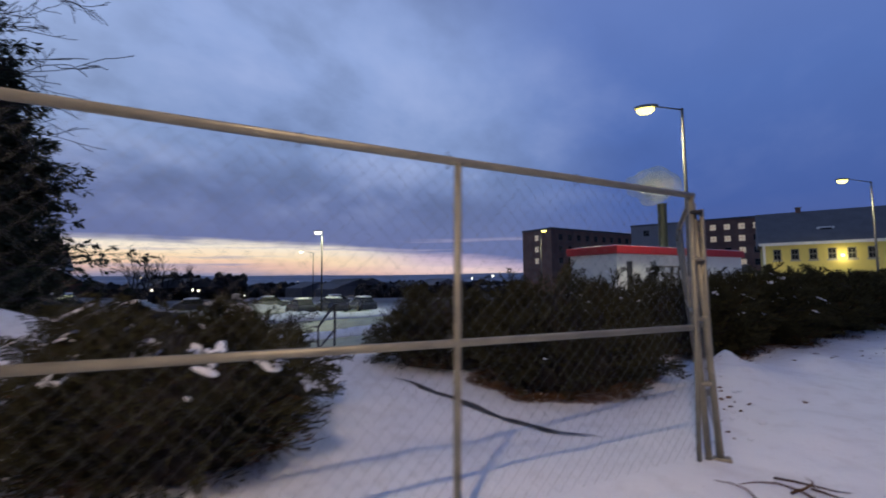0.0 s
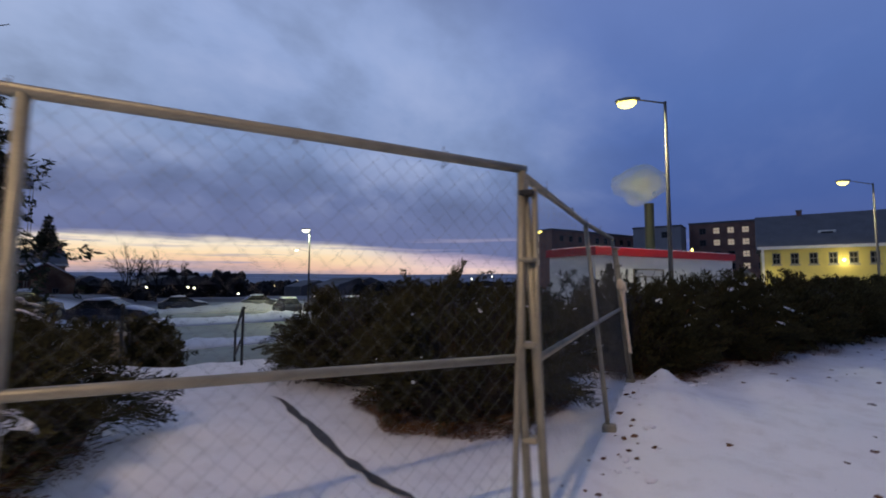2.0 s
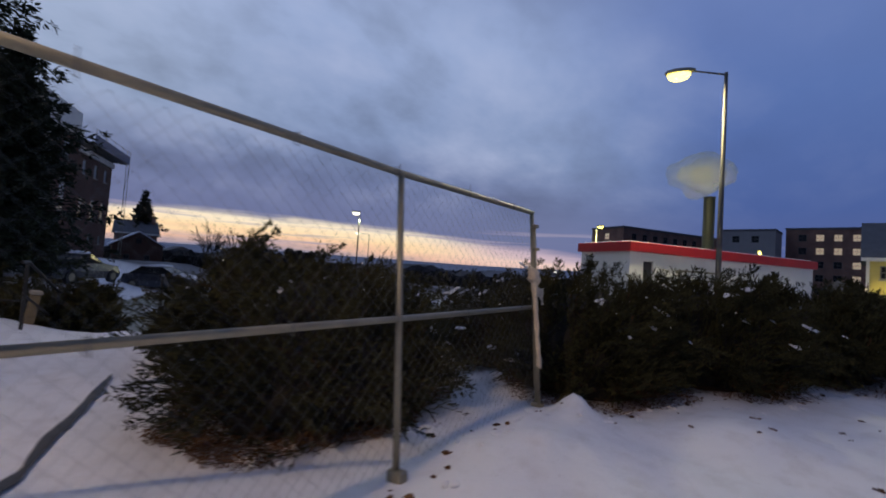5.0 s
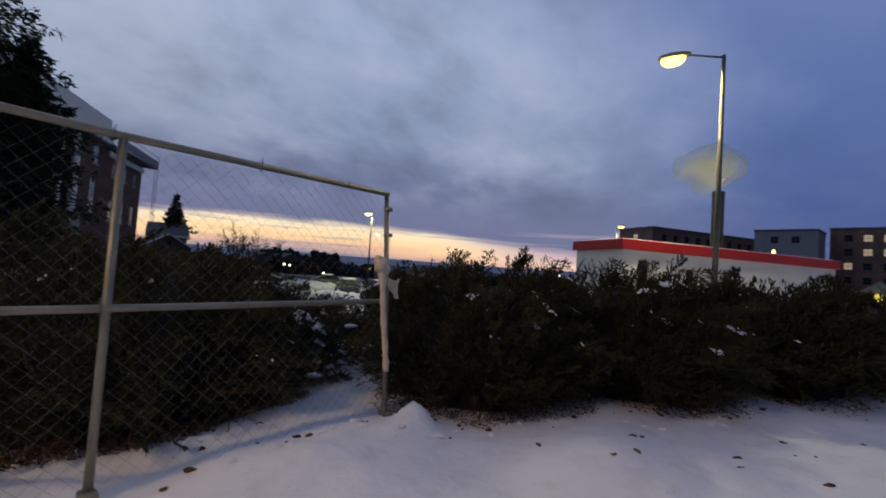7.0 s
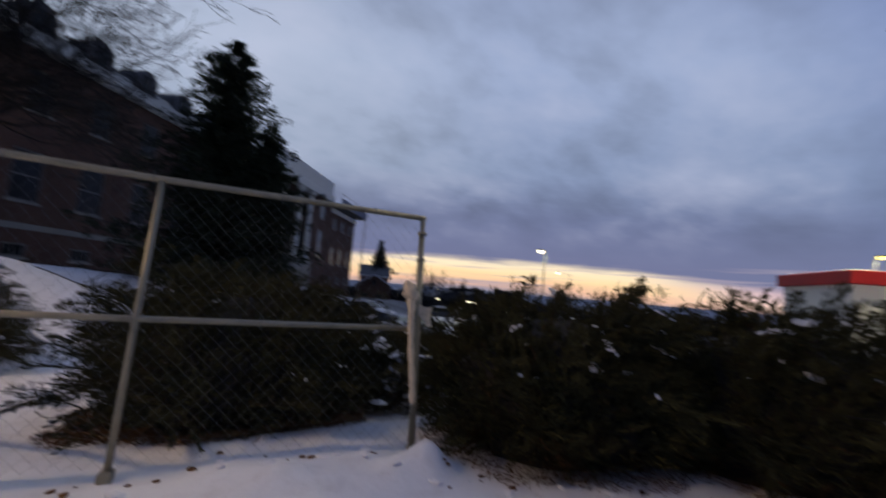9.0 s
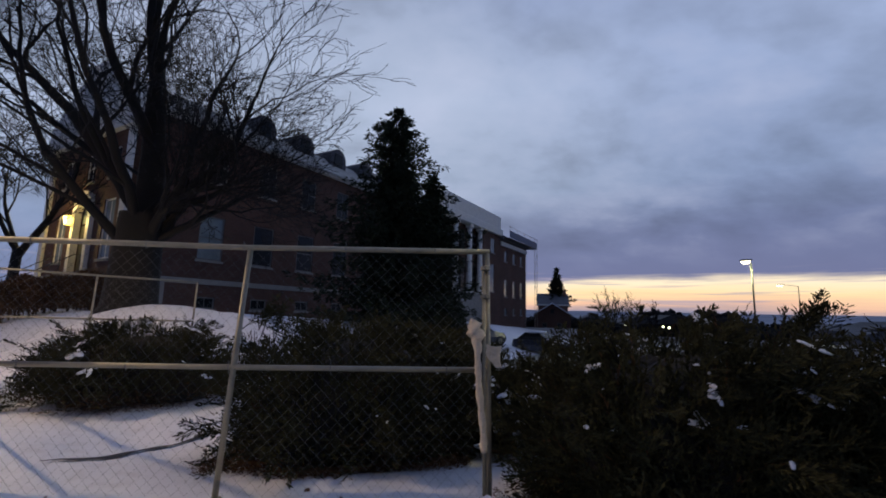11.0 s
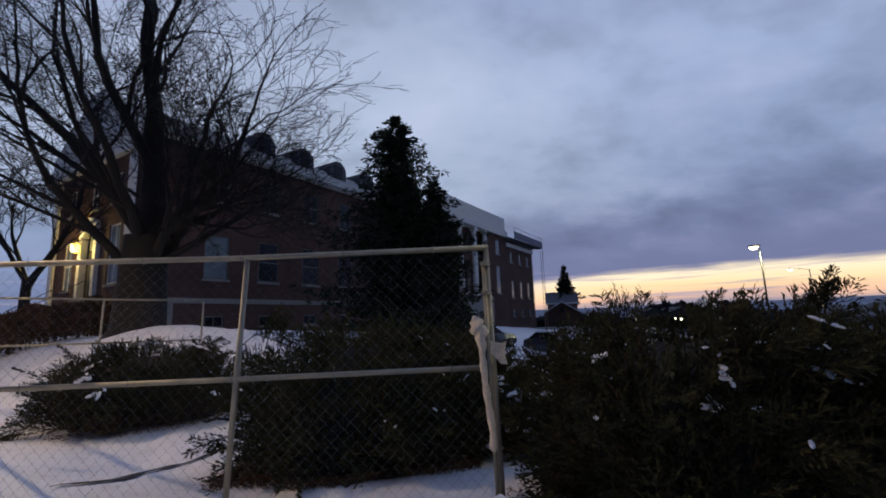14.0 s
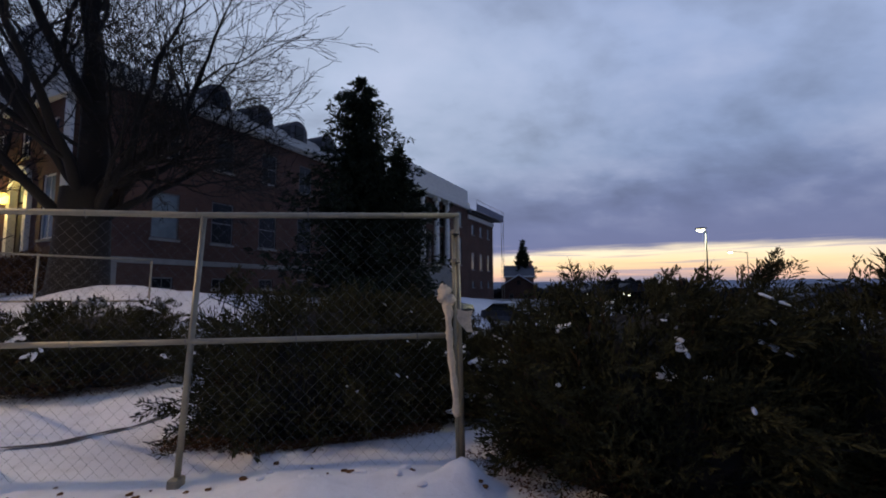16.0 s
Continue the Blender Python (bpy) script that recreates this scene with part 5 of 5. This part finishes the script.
porch()
light_point("porch_light", 45.33, -5.95, 0.8, 240, (1.0, 0.82, 0.3), 0.2)
wl = pose(46.33, -7.36, 0, 0, 0, -97) @ Vector((5.5, -0.6, 2.95))
light_point("wall_lamp_light", wl.x, wl.y, wl.z, 55, (1.0, 0.85, 0.35), 0.1)


def red_white_building():
    z0 = ground_z(18, 1) - 0.2
    m = pose(15.5, 2.15, 0, 0, 0, -32)
    b = thing("utility_building", m, "low white utility building with a red roof band and boarded window", "building")
    w, d, top = 9.75, 2.5, 2.27
    holes = [(0.60, 1.04, 0.7, 1.98)]
    part("front_wall", wall_geo(0, w, z0, top, holes, 0.2), WHITEWALL, b)
    part("side_wall", wall_geo(0.003, d - 0.003, z0, top, [], 0.2), WHITEWALL, b, at=pose(0.003, d, 0, 0, 0, -90))
    part("side_wall", wall_geo(0.003, d - 0.003, z0, top, [], 0.2), WHITEWALL, b, at=pose(w - 0.003, 0, 0, 0, 0, 90))
    part("back_wall", wall_geo(0, w, z0, top, [], 0.2), WHITEWALL, b, at=pose(w, d, 0, 0, 0, 180))
    part("fascia", Geo().box(-0.12, -0.12, top + 0.003, w + 0.12, d + 0.12, top + 0.33, 0.02), REDBAND, b, "dark red roof fascia")
    part("roof_snow", Geo().box(0.05, 0.05, top + 0.334, w - 0.05, d - 0.05, top + 0.37, 0.02), SNOW, b)
    part("narrow_window", Geo().box(0.62, 0.05, 0.72, 1.02, 0.12, 1.96), DOORWOOD, b)
    part("shutter_frame", Geo().box(2.2, -0.05, 1.72, 4.2, -0.003, 1.78).box(2.2, -0.05, -0.6, 2.26, -0.003, 1.72).box(4.14, -0.05, -0.6, 4.2, -0.003, 1.72).box(2.5, -0.05, 1.42, 4.14, -0.003, 1.47), GALV, b, "grey service door frame")
    part("service_door", Geo().box(2.6, -0.03, -0.6, 4.1, -0.002, 1.41), WHITEWALL, b)
    part("roof_lamp", Geo().tube([(6.9, 0.3, 2.60), (6.9, 0.3, 2.70), (6.9, 0.3, 2.78), (6.9, 0.3, 2.82)], [0.02, 0.05, 0.05, 0.02], 8), LED, b, "small glowing roof lamp")


red_white_building()


def flue():
    zt = 5.0
    c = thing("chimney", pose(21.05, 0.5, 0), "black sooty steel chimney over the white utility building", "chimney")
    zb = ground_z(21.05, 0.5) - 0.1
    part("flue_pipe", Geo().tube([(0, 0, zb), (0, 0, 3.0), (0, 0, zt)], 0.215, 16, False), SOOT, c, smooth=True)
    for z in (1.2, 3.2, zt - 0.04):
        part("band", Geo().tube([(0, 0, z - 0.03), (0, 0, z + 0.03)], 0.23, 16), SOOT, c)
    part("rim", Geo().tube([(0, 0, zt + 0.001), (0, 0, zt - 0.5)], 0.185, 16), RUBBER, c)
    rnd = random.Random(12)
    g = Geo()
    # a few thin ragged billows, one within the other
    for shell in (1.0, 0.72, 0.42):
        c = Vector((0, 0.32, zt + 1.0))
        k = len(g.v)
        g.ball(c, 1.0 * shell, 40, 26, 0, None, 0.9)
        for q in range(k, len(g.v)):
            p = Vector(g.v[q])
            w = noise.noise(p * 1.3 + Vector((shell, 4, 2))) * 0.42 + noise.noise(p * 3.0) * 0.13
            e = (p - c) * (1 + w)
            g.v[q] = tuple(c + Vector((e.x, e.y * 1.15, e.z)))
    s = part("steam", g, STEAM, smooth=True, at=pose(21.05, 0.5, 0))
    tagged(s, "pale yellow lit steam puff over the chimney", "steam", kind="stuff")


flue()


def brick_block(name, label, m, w, d, base, top, cols, rows, lit, seed, wall=FARBRICK, side_cols=0):
    rnd = random.Random(seed)
    b = thing(name, m, label, "building")
    step = w / (cols + 1)
    holes, spec = [], []
    for c in range(cols):
        for r in range(rows):
            x, z = step * (c + 1), top - 3.1 - 3.5 * r
            if z < base + 0.5:
                continue
            holes.append((x - 0.85, x + 0.85, z, z + 1.8))
            spec.append((x, z, rnd.random() < lit(c / max(1, cols - 1), r)))
    part("front_wall", wall_geo(0, w, base, top, holes, 0.4), wall, b)
    for x, z, on in spec:
        window(b, Matrix.Identity(4), x, z, z + 1.8, 1.7, pane=LITPANE if on else GLASS, sill=False)
    hs = []
    for c in range(side_cols):
        for r in range(rows):
            y, z = d / (side_cols + 1) * (c + 1), top - 3.1 - 3.5 * r
            if z > base + 0.5:
                hs.append((y - 0.85, y + 0.85, z, z + 1.8))
    S = pose(0.003, d, 0, 0, 0, -90)
    part("side_wall", wall_geo(0.003, d - 0.003, base, top, hs, 0.4), wall, b, at=S)
    for h in hs:
        window(b, S, (h[0] + h[1]) / 2, h[2], h[3], 1.7, pane=LITPANE, sill=False)
    part("side_wall", wall_geo(0.003, d - 0.003, base, top, [], 0.4), wall, b, at=pose(w - 0.003, 0, 0, 0, 0, 90))
    part("back_wall", wall_geo(0, w, base, top, [], 0.4), wall, b, at=pose(w, d, 0, 0, 0, 180))
    part("roof", Geo().box(-0.15, -0.15, top + 0.003, w + 0.15, d + 0.15, top + 0.5), SHINGLE, b)
    return b


brick_block("brick_block", "long brown brick building with a few lit end windows", pose(123.2, 31.1, 0, 0, 0, math.degrees(math.atan2(-26, 46))), 52, 12, -6, 15.9, 12, 3, lambda c, r: 0.0, 1, side_cols=1)
brick_block("brick_block", "tall brown brick building with rows of lit windows", pose(150.2, -4.0, 0, 0, 0, -98), 46, 14, -6, 18.3, 12, 6, lambda c, r: (0.85 if r < 2 else 0.08) if c < 0.9 else 0.3, 2)
brick_block("stair_tower", "pale grey stair tower between brick buildings", pose(142.4, 11.1, 0, 0, 0, -98), 13, 10, -6, 17.0, 2, 1, lambda c, r: 0.0, 3, wall=plain("grey_render", (0.3, 0.29, 0.29), 0.85, 0, 0.15, 0.3))


def far_house():
    zb = -3.2
    h = gable_house("brick_house", "distant small brick house with snowy gable roof", pose(22.7, 79.8, 0, 0, 0, -13), 6.7, 9, 1.7, 3.9, zb, BRICK, SNOW,
                    [(1.9, -1.4, 0.1, 0.8), (4.6, -1.4, 0.1, 0.8)], across=True)
    part("gable_window", Geo().box(3.0, -0.04, 1.9, 3.7, -0.003, 2.7), GLASS, h)
    g = gable_house("grey_house", "distant grey-roofed house behind the brick one", pose(26.0, 89.9, 0, 0, 0, -13), 6.0, 8, 3.9, 6.3, zb, FARBRICK, SHINGLE, [])
    part("chimney", Geo().box(5.3, 3.0, 5.4, 5.9, 3.6, 7.0), FARBRICK, g)


far_house()


def car(label, x, y, yaw, paint):
    z = ground_z(x, y) + 0.02
    c = thing("car", pose(x, y, z, 0, 0, yaw), label, "car", "parked cars")
    def sec(x, hw, z0, z1):
        return [(x, -hw, z0), (x, -hw * 1.02, (z0 + z1) / 2), (x, -hw * 0.92, z1), (x, hw * 0.92, z1), (x, hw * 1.02, (z0 + z1) / 2), (x, hw, z0)]
    part("body", Geo().loft([sec(-2.2, 0.72, 0.35, 0.72), sec(-2.05, 0.84, 0.25, 0.92), sec(-1.2, 0.88, 0.22, 0.97), sec(0.9, 0.88, 0.22, 0.95), sec(1.9, 0.84, 0.24, 0.82), sec(2.2, 0.7, 0.35, 0.62)]), paint, c, smooth=False)
    part("cabin", Geo().loft([sec(-1.75, 0.74, 0.9, 0.98), sec(-1.1, 0.66, 0.9, 1.42), sec(0.1, 0.66, 0.9, 1.45), sec(1.0, 0.74, 0.9, 0.97)]), GLASS, c)
    part("roof_snow", Geo().loft([sec(-1.15, 0.6, 1.41, 1.47), sec(-0.5, 0.62, 1.41, 1.56), sec(0.1, 0.6, 1.41, 1.53)]), SNOW, c, smooth=True)
    part("hood_snow", Geo().loft([sec(0.75, 0.68, 0.93, 1.09), sec(1.4, 0.76, 0.86, 1.0), sec(2.0, 0.66, 0.74, 0.82)]), SNOW, c, smooth=True)
    for a in (-1.35, 1.35):
        for b in (-0.84, 0.84):
            w = part("wheel", Geo().tube([(a, b - 0.1, 0.32), (a, b + 0.1, 0.32)], 0.32, 16), RUBBER, c)
            part("rim", Geo().tube([(a, b - 0.11, 0.32), (a, b + 0.11, 0.32)], 0.19, 12), GALV, w)


car("dark parked car with snow on its roof", 6.2, 25.6, 40, CARPAINT)
car("dark parked car with snowy bonnet", 11.25, 28.3, -50, CARPAINT)
for cx, cy, yaw in ((27.0, 31.5, 62), (29.8, 30.2, 66), (32.8, 28.8, 60), (24.6, 43.5, -28), (31.5, 40.5, -30), (38.0, 36.5, -25)):
    car("dark snow-covered car parked far down the icy lot", cx, cy, yaw, CARPAINT)


def step_rail(x, y, yaw):
    z = ground_z(x, y)
    t = thing("handrail", pose(x, y, z - 0.05, 0, 0, yaw), "black metal handrail at the top of the walkway steps", "handrail", "handrails")
    part("post", Geo().tube([(0, 0, 0), (0, 0, 0.98)], 0.022, 8), DARKMETAL, t)
    part("post", Geo().tube([(1.1, 0, -0.65), (1.1, 0, 0.5)], 0.022, 8), DARKMETAL, t)
    part("rail", Geo().tube([(-0.15, 0, 0.98), (0.02, 0, 0.98), (1.1, 0, 0.48), (1.35, 0, 0.46)], 0.022, 8), DARKMETAL, t)
    part("lower_rail", Geo().tube([(0, 0, 0.52), (1.1, 0, 0.02)], 0.018, 8), DARKMETAL, t)


step_rail(2.75, 5.7, 59)
step_rail(1.35, 6.5, 59)

def marker_post():
    z = ground_z(1.5, 7.0)
    t = thing("marker_post", pose(1.5, 7.0, z - 0.06, 4, 6, 0), "short grey leaning marker post in the snow with a slack cable", "post")
    part("stake", Geo().box(-0.06, -0.045, 0, 0.06, 0.045, 0.5, 0.012), ROCK, t)
    part("cap", Geo().box(-0.075, -0.06, 0.5, 0.075, 0.06, 0.56, 0.015), STONE, t)
    pts = []
    for i in range(14):
        k = i / 13
        x, y = 1.5 - 2.6 * k, 7.0 + 0.3 * k
        pts.append((x - 1.5, y - 7.0, max(0.42 * (1 - k) ** 2, 0) + (ground_z(x, y) - z + 0.07) * min(1, 3 * k)))
    part("cable", Geo().tube(pts, 0.012, 5), RUBBER, t)


marker_post()



def debris():
    rnd = random.Random(9)
    g = Geo()
    for _ in range(46):
        x, y = rnd.uniform(1.2, 9), 0
        y = -0.75 - 0.52 * max(0, x - 3.4) - rnd.uniform(0.1, 1.9)
        r = rnd.uniform(0.010, 0.024)
        for k in range(3):
            g.ball((x + rnd.uniform(-r, r) * 1.3, y + rnd.uniform(-r, r), ground_z(x, y) + r * 0.1), r * rnd.uniform(0.5, 1), 7, 5, 0.4, rnd, 0.35)
    tagged(part("debris", g, LITTER), "scattered dark leaves and clods on the snow", "debris", kind="stuff")
    chunks, clods = Geo(), Geo()
    for _ in range(80):
        x = rnd.uniform(0.3, 7.2)
        y = (-0.30 if x < 3.5 else -0.52 - 0.55 * (x - 3.5)) + rnd.gauss(0, 0.10) + 0.10 * math.sin(x * 3.1)
        r = rnd.uniform(0.015, 0.055)
        snow_pad(chunks, (x, y, ground_z(x, y) + r * 0.12), r, r * rnd.uniform(0.5, 0.9), r * rnd.uniform(0.2, 0.45), rnd)
    for _ in range(64):
        x = rnd.uniform(0.5, 7.5)
        y = (-0.16 if x < 3.5 else -0.40 - 0.55 * (x - 3.5)) + rnd.gauss(0, 0.10) + 0.10 * math.sin(x * 3.1)
        r = rnd.uniform(0.008, 0.026)
        clods.ball((x, y, ground_z(x, y) + r * 0.2), r, 6, 4, 0.45, rnd, 0.5)
    tagged(part("snow_chunks", chunks, SNOW, smooth=True), "crumbled chunks of snow along the fence foot and hedge", "snow", kind="stuff")
    tagged(part("clods", clods, LITTER), "dark clods and leaves along the fence foot and hedge", "clods", kind="stuff")
    s = thing("fallen_branch", pose(-0.55, -0.35, 0), "fallen brown twigs lying by the fence foot", "branch")
    g = Geo()
    for k in range(9):
        x, y, a = rnd.uniform(-0.35, 0.35), rnd.uniform(-0.2, 0.2), rnd.uniform(0, 6.28)
        pts = []
        for j in range(5):
            xx, yy = x + 0.09 * j * math.cos(a + 0.2 * j), y + 0.09 * j * math.sin(a + 0.2 * j)
            pts.append((xx, yy, ground_z(xx - 0.55, yy - 0.35) + 0.012 + 0.02 * math.sin(j)))
        g.tube(pts, [0.008, 0.007, 0.006, 0.004, 0.002], 4)
    part("twig_spray", g, DEADWOOD, s)


debris()


def far_woods():
    rnd = np.random.RandomState(17)
    v, f = [], []
    ico = [(0, 0, 1), (0.89, 0, 0.45), (0.28, 0.85, 0.45), (-0.72, 0.53, 0.45), (-0.72, -0.53, 0.45), (0.28, -0.85, 0.45), (0.72, 0.53, -0.45), (-0.28, 0.85, -0.45), (-0.89, 0, -0.45), (-0.28, -0.85, -0.45), (0.72, -0.53, -0.45), (0, 0, -1)]
    tri = [(0, 1, 2), (0, 2, 3), (0, 3, 4), (0, 4, 5), (0, 5, 1), (1, 6, 2), (2, 7, 3), (3, 8, 4), (4, 9, 5), (5, 10, 1), (2, 6, 7), (3, 7, 8), (4, 8, 9), (5, 9, 10), (1, 10, 6), (11, 7, 6), (11, 8, 7), (11, 9, 8), (11, 10, 9), (11, 6, 10)]
    ico = np.array(ico)
    def clump(x, y, z, r, hs=1.0):
        k = len(v)
        p = ico * (r * (1 + rnd.uniform(-0.35, 0.35, (12, 1))))
        p[:, 2] *= hs
        v.extend((p + np.array([x, y, z])).tolist())
        f.extend([tuple(i + k for i in t) for t in tri])
    def grove(az0, az1, d0, d1, n, top0, top1, r0, r1):
        for _ in range(n):
            a, d = radians(rnd.uniform(az0, az1)), rnd.uniform(d0, d1)
            x, y = d * math.sin(a), d * math.cos(a)
            g = ground_z(x, y)
            r = rnd.uniform(r0, r1)
            z = rnd.uniform(g, max(g + 1, rnd.uniform(top0, top1) - r))
            clump(x, y, z, r)
    grove(12, 27, 85, 110, 800, -1.5, 0.9, 0.5, 1.4)
    grove(27.5, 36.5, 120, 140, 620, 1.5, 4.4, 0.6, 1.6)
    grove(36, 60, 150, 260, 700, -1.5, 1.6, 0.8, 2.0)
    grove(50, 66, 90, 120, 500, -1.0, 1.4, 0.5, 1.3)
    grove(10, 75, 280, 520, 1300, -9.0, -2.0, 1.5, 3.5)
    grove(5, 80, 900, 1500, 700, -6, 4, 4, 8)
    ob = part("far_woods", (v, f), FARWOOD)
    tagged(ob, "dark leafless woods along the skyline", "woods", kind="stuff")


far_woods()


def town():
    rnd = random.Random(21)
    g, r = Geo(), Geo()
    for _ in range(34):
        a, d = radians(rnd.uniform(16, 70)), rnd.uniform(110, 420)
        x, y = d * math.sin(a), d * math.cos(a)
        g.ball((x, y, ground_z(x, y) + rnd.uniform(1.5, 5)), 0.0016 * d * rnd.uniform(0.5, 1.1), 6, 4)
    tagged(part("town_lights", g, TOWN), "far small warm lights of the town", "lights", kind="stuff")
    for _ in range(40):
        a, d = radians(rnd.uniform(18, 68)), rnd.uniform(130, 380)
        x, y, w, h = d * math.sin(a), d * math.cos(a), rnd.uniform(4, 9), rnd.uniform(3, 5)
        z = ground_z(x, y)
        r.loft([[(x - w, y + k, z - 1), (x + w, y + k, z - 1), (x + w, y + k, z + h * 0.6), (x, y + k, z + h), (x - w, y + k, z + h * 0.6)] for k in (0, 7)])
    tagged(part("town_houses", r, SHINGLE), "far small houses of the town below the hill", "houses", kind="stuff")
    w = Geo()
    for _ in range(26):
        a, d = radians(rnd.uniform(18, 68)), rnd.uniform(85, 230)
        x, y, q, h = d * math.sin(a), d * math.cos(a), rnd.uniform(4, 8), rnd.uniform(2.2, 3.4)
        z = ground_z(x, y)
        w.loft([[(x - q, y + k, z + h), (x + q, y + k, z + h), (x, y + k, z + h + 1.7)] for k in (0, 6)])
    tagged(part("snowy_roofs", w, SNOW), "far snow-covered roofs beyond the parking lot", "roofs", kind="stuff")
    beam = Geo()
    for az, el, d in ((28.0, -0.8, 92), (31.9, -0.8, 96), (32.5, -0.9, 97), (37.2, -1.6, 80), (68.5, 0.5, 120), (65.8, 0.2, 130)):
        a = radians(az)
        beam.ball((-2.5 + d * math.sin(a), d * math.cos(a), 1.25 + d * math.tan(radians(el))), 0.0022 * d, 8, 6)
    tagged(part("yard_lights", beam, LEDWHITE), "bright white yard lights beyond the parking lot", "lights", kind="stuff")


town()
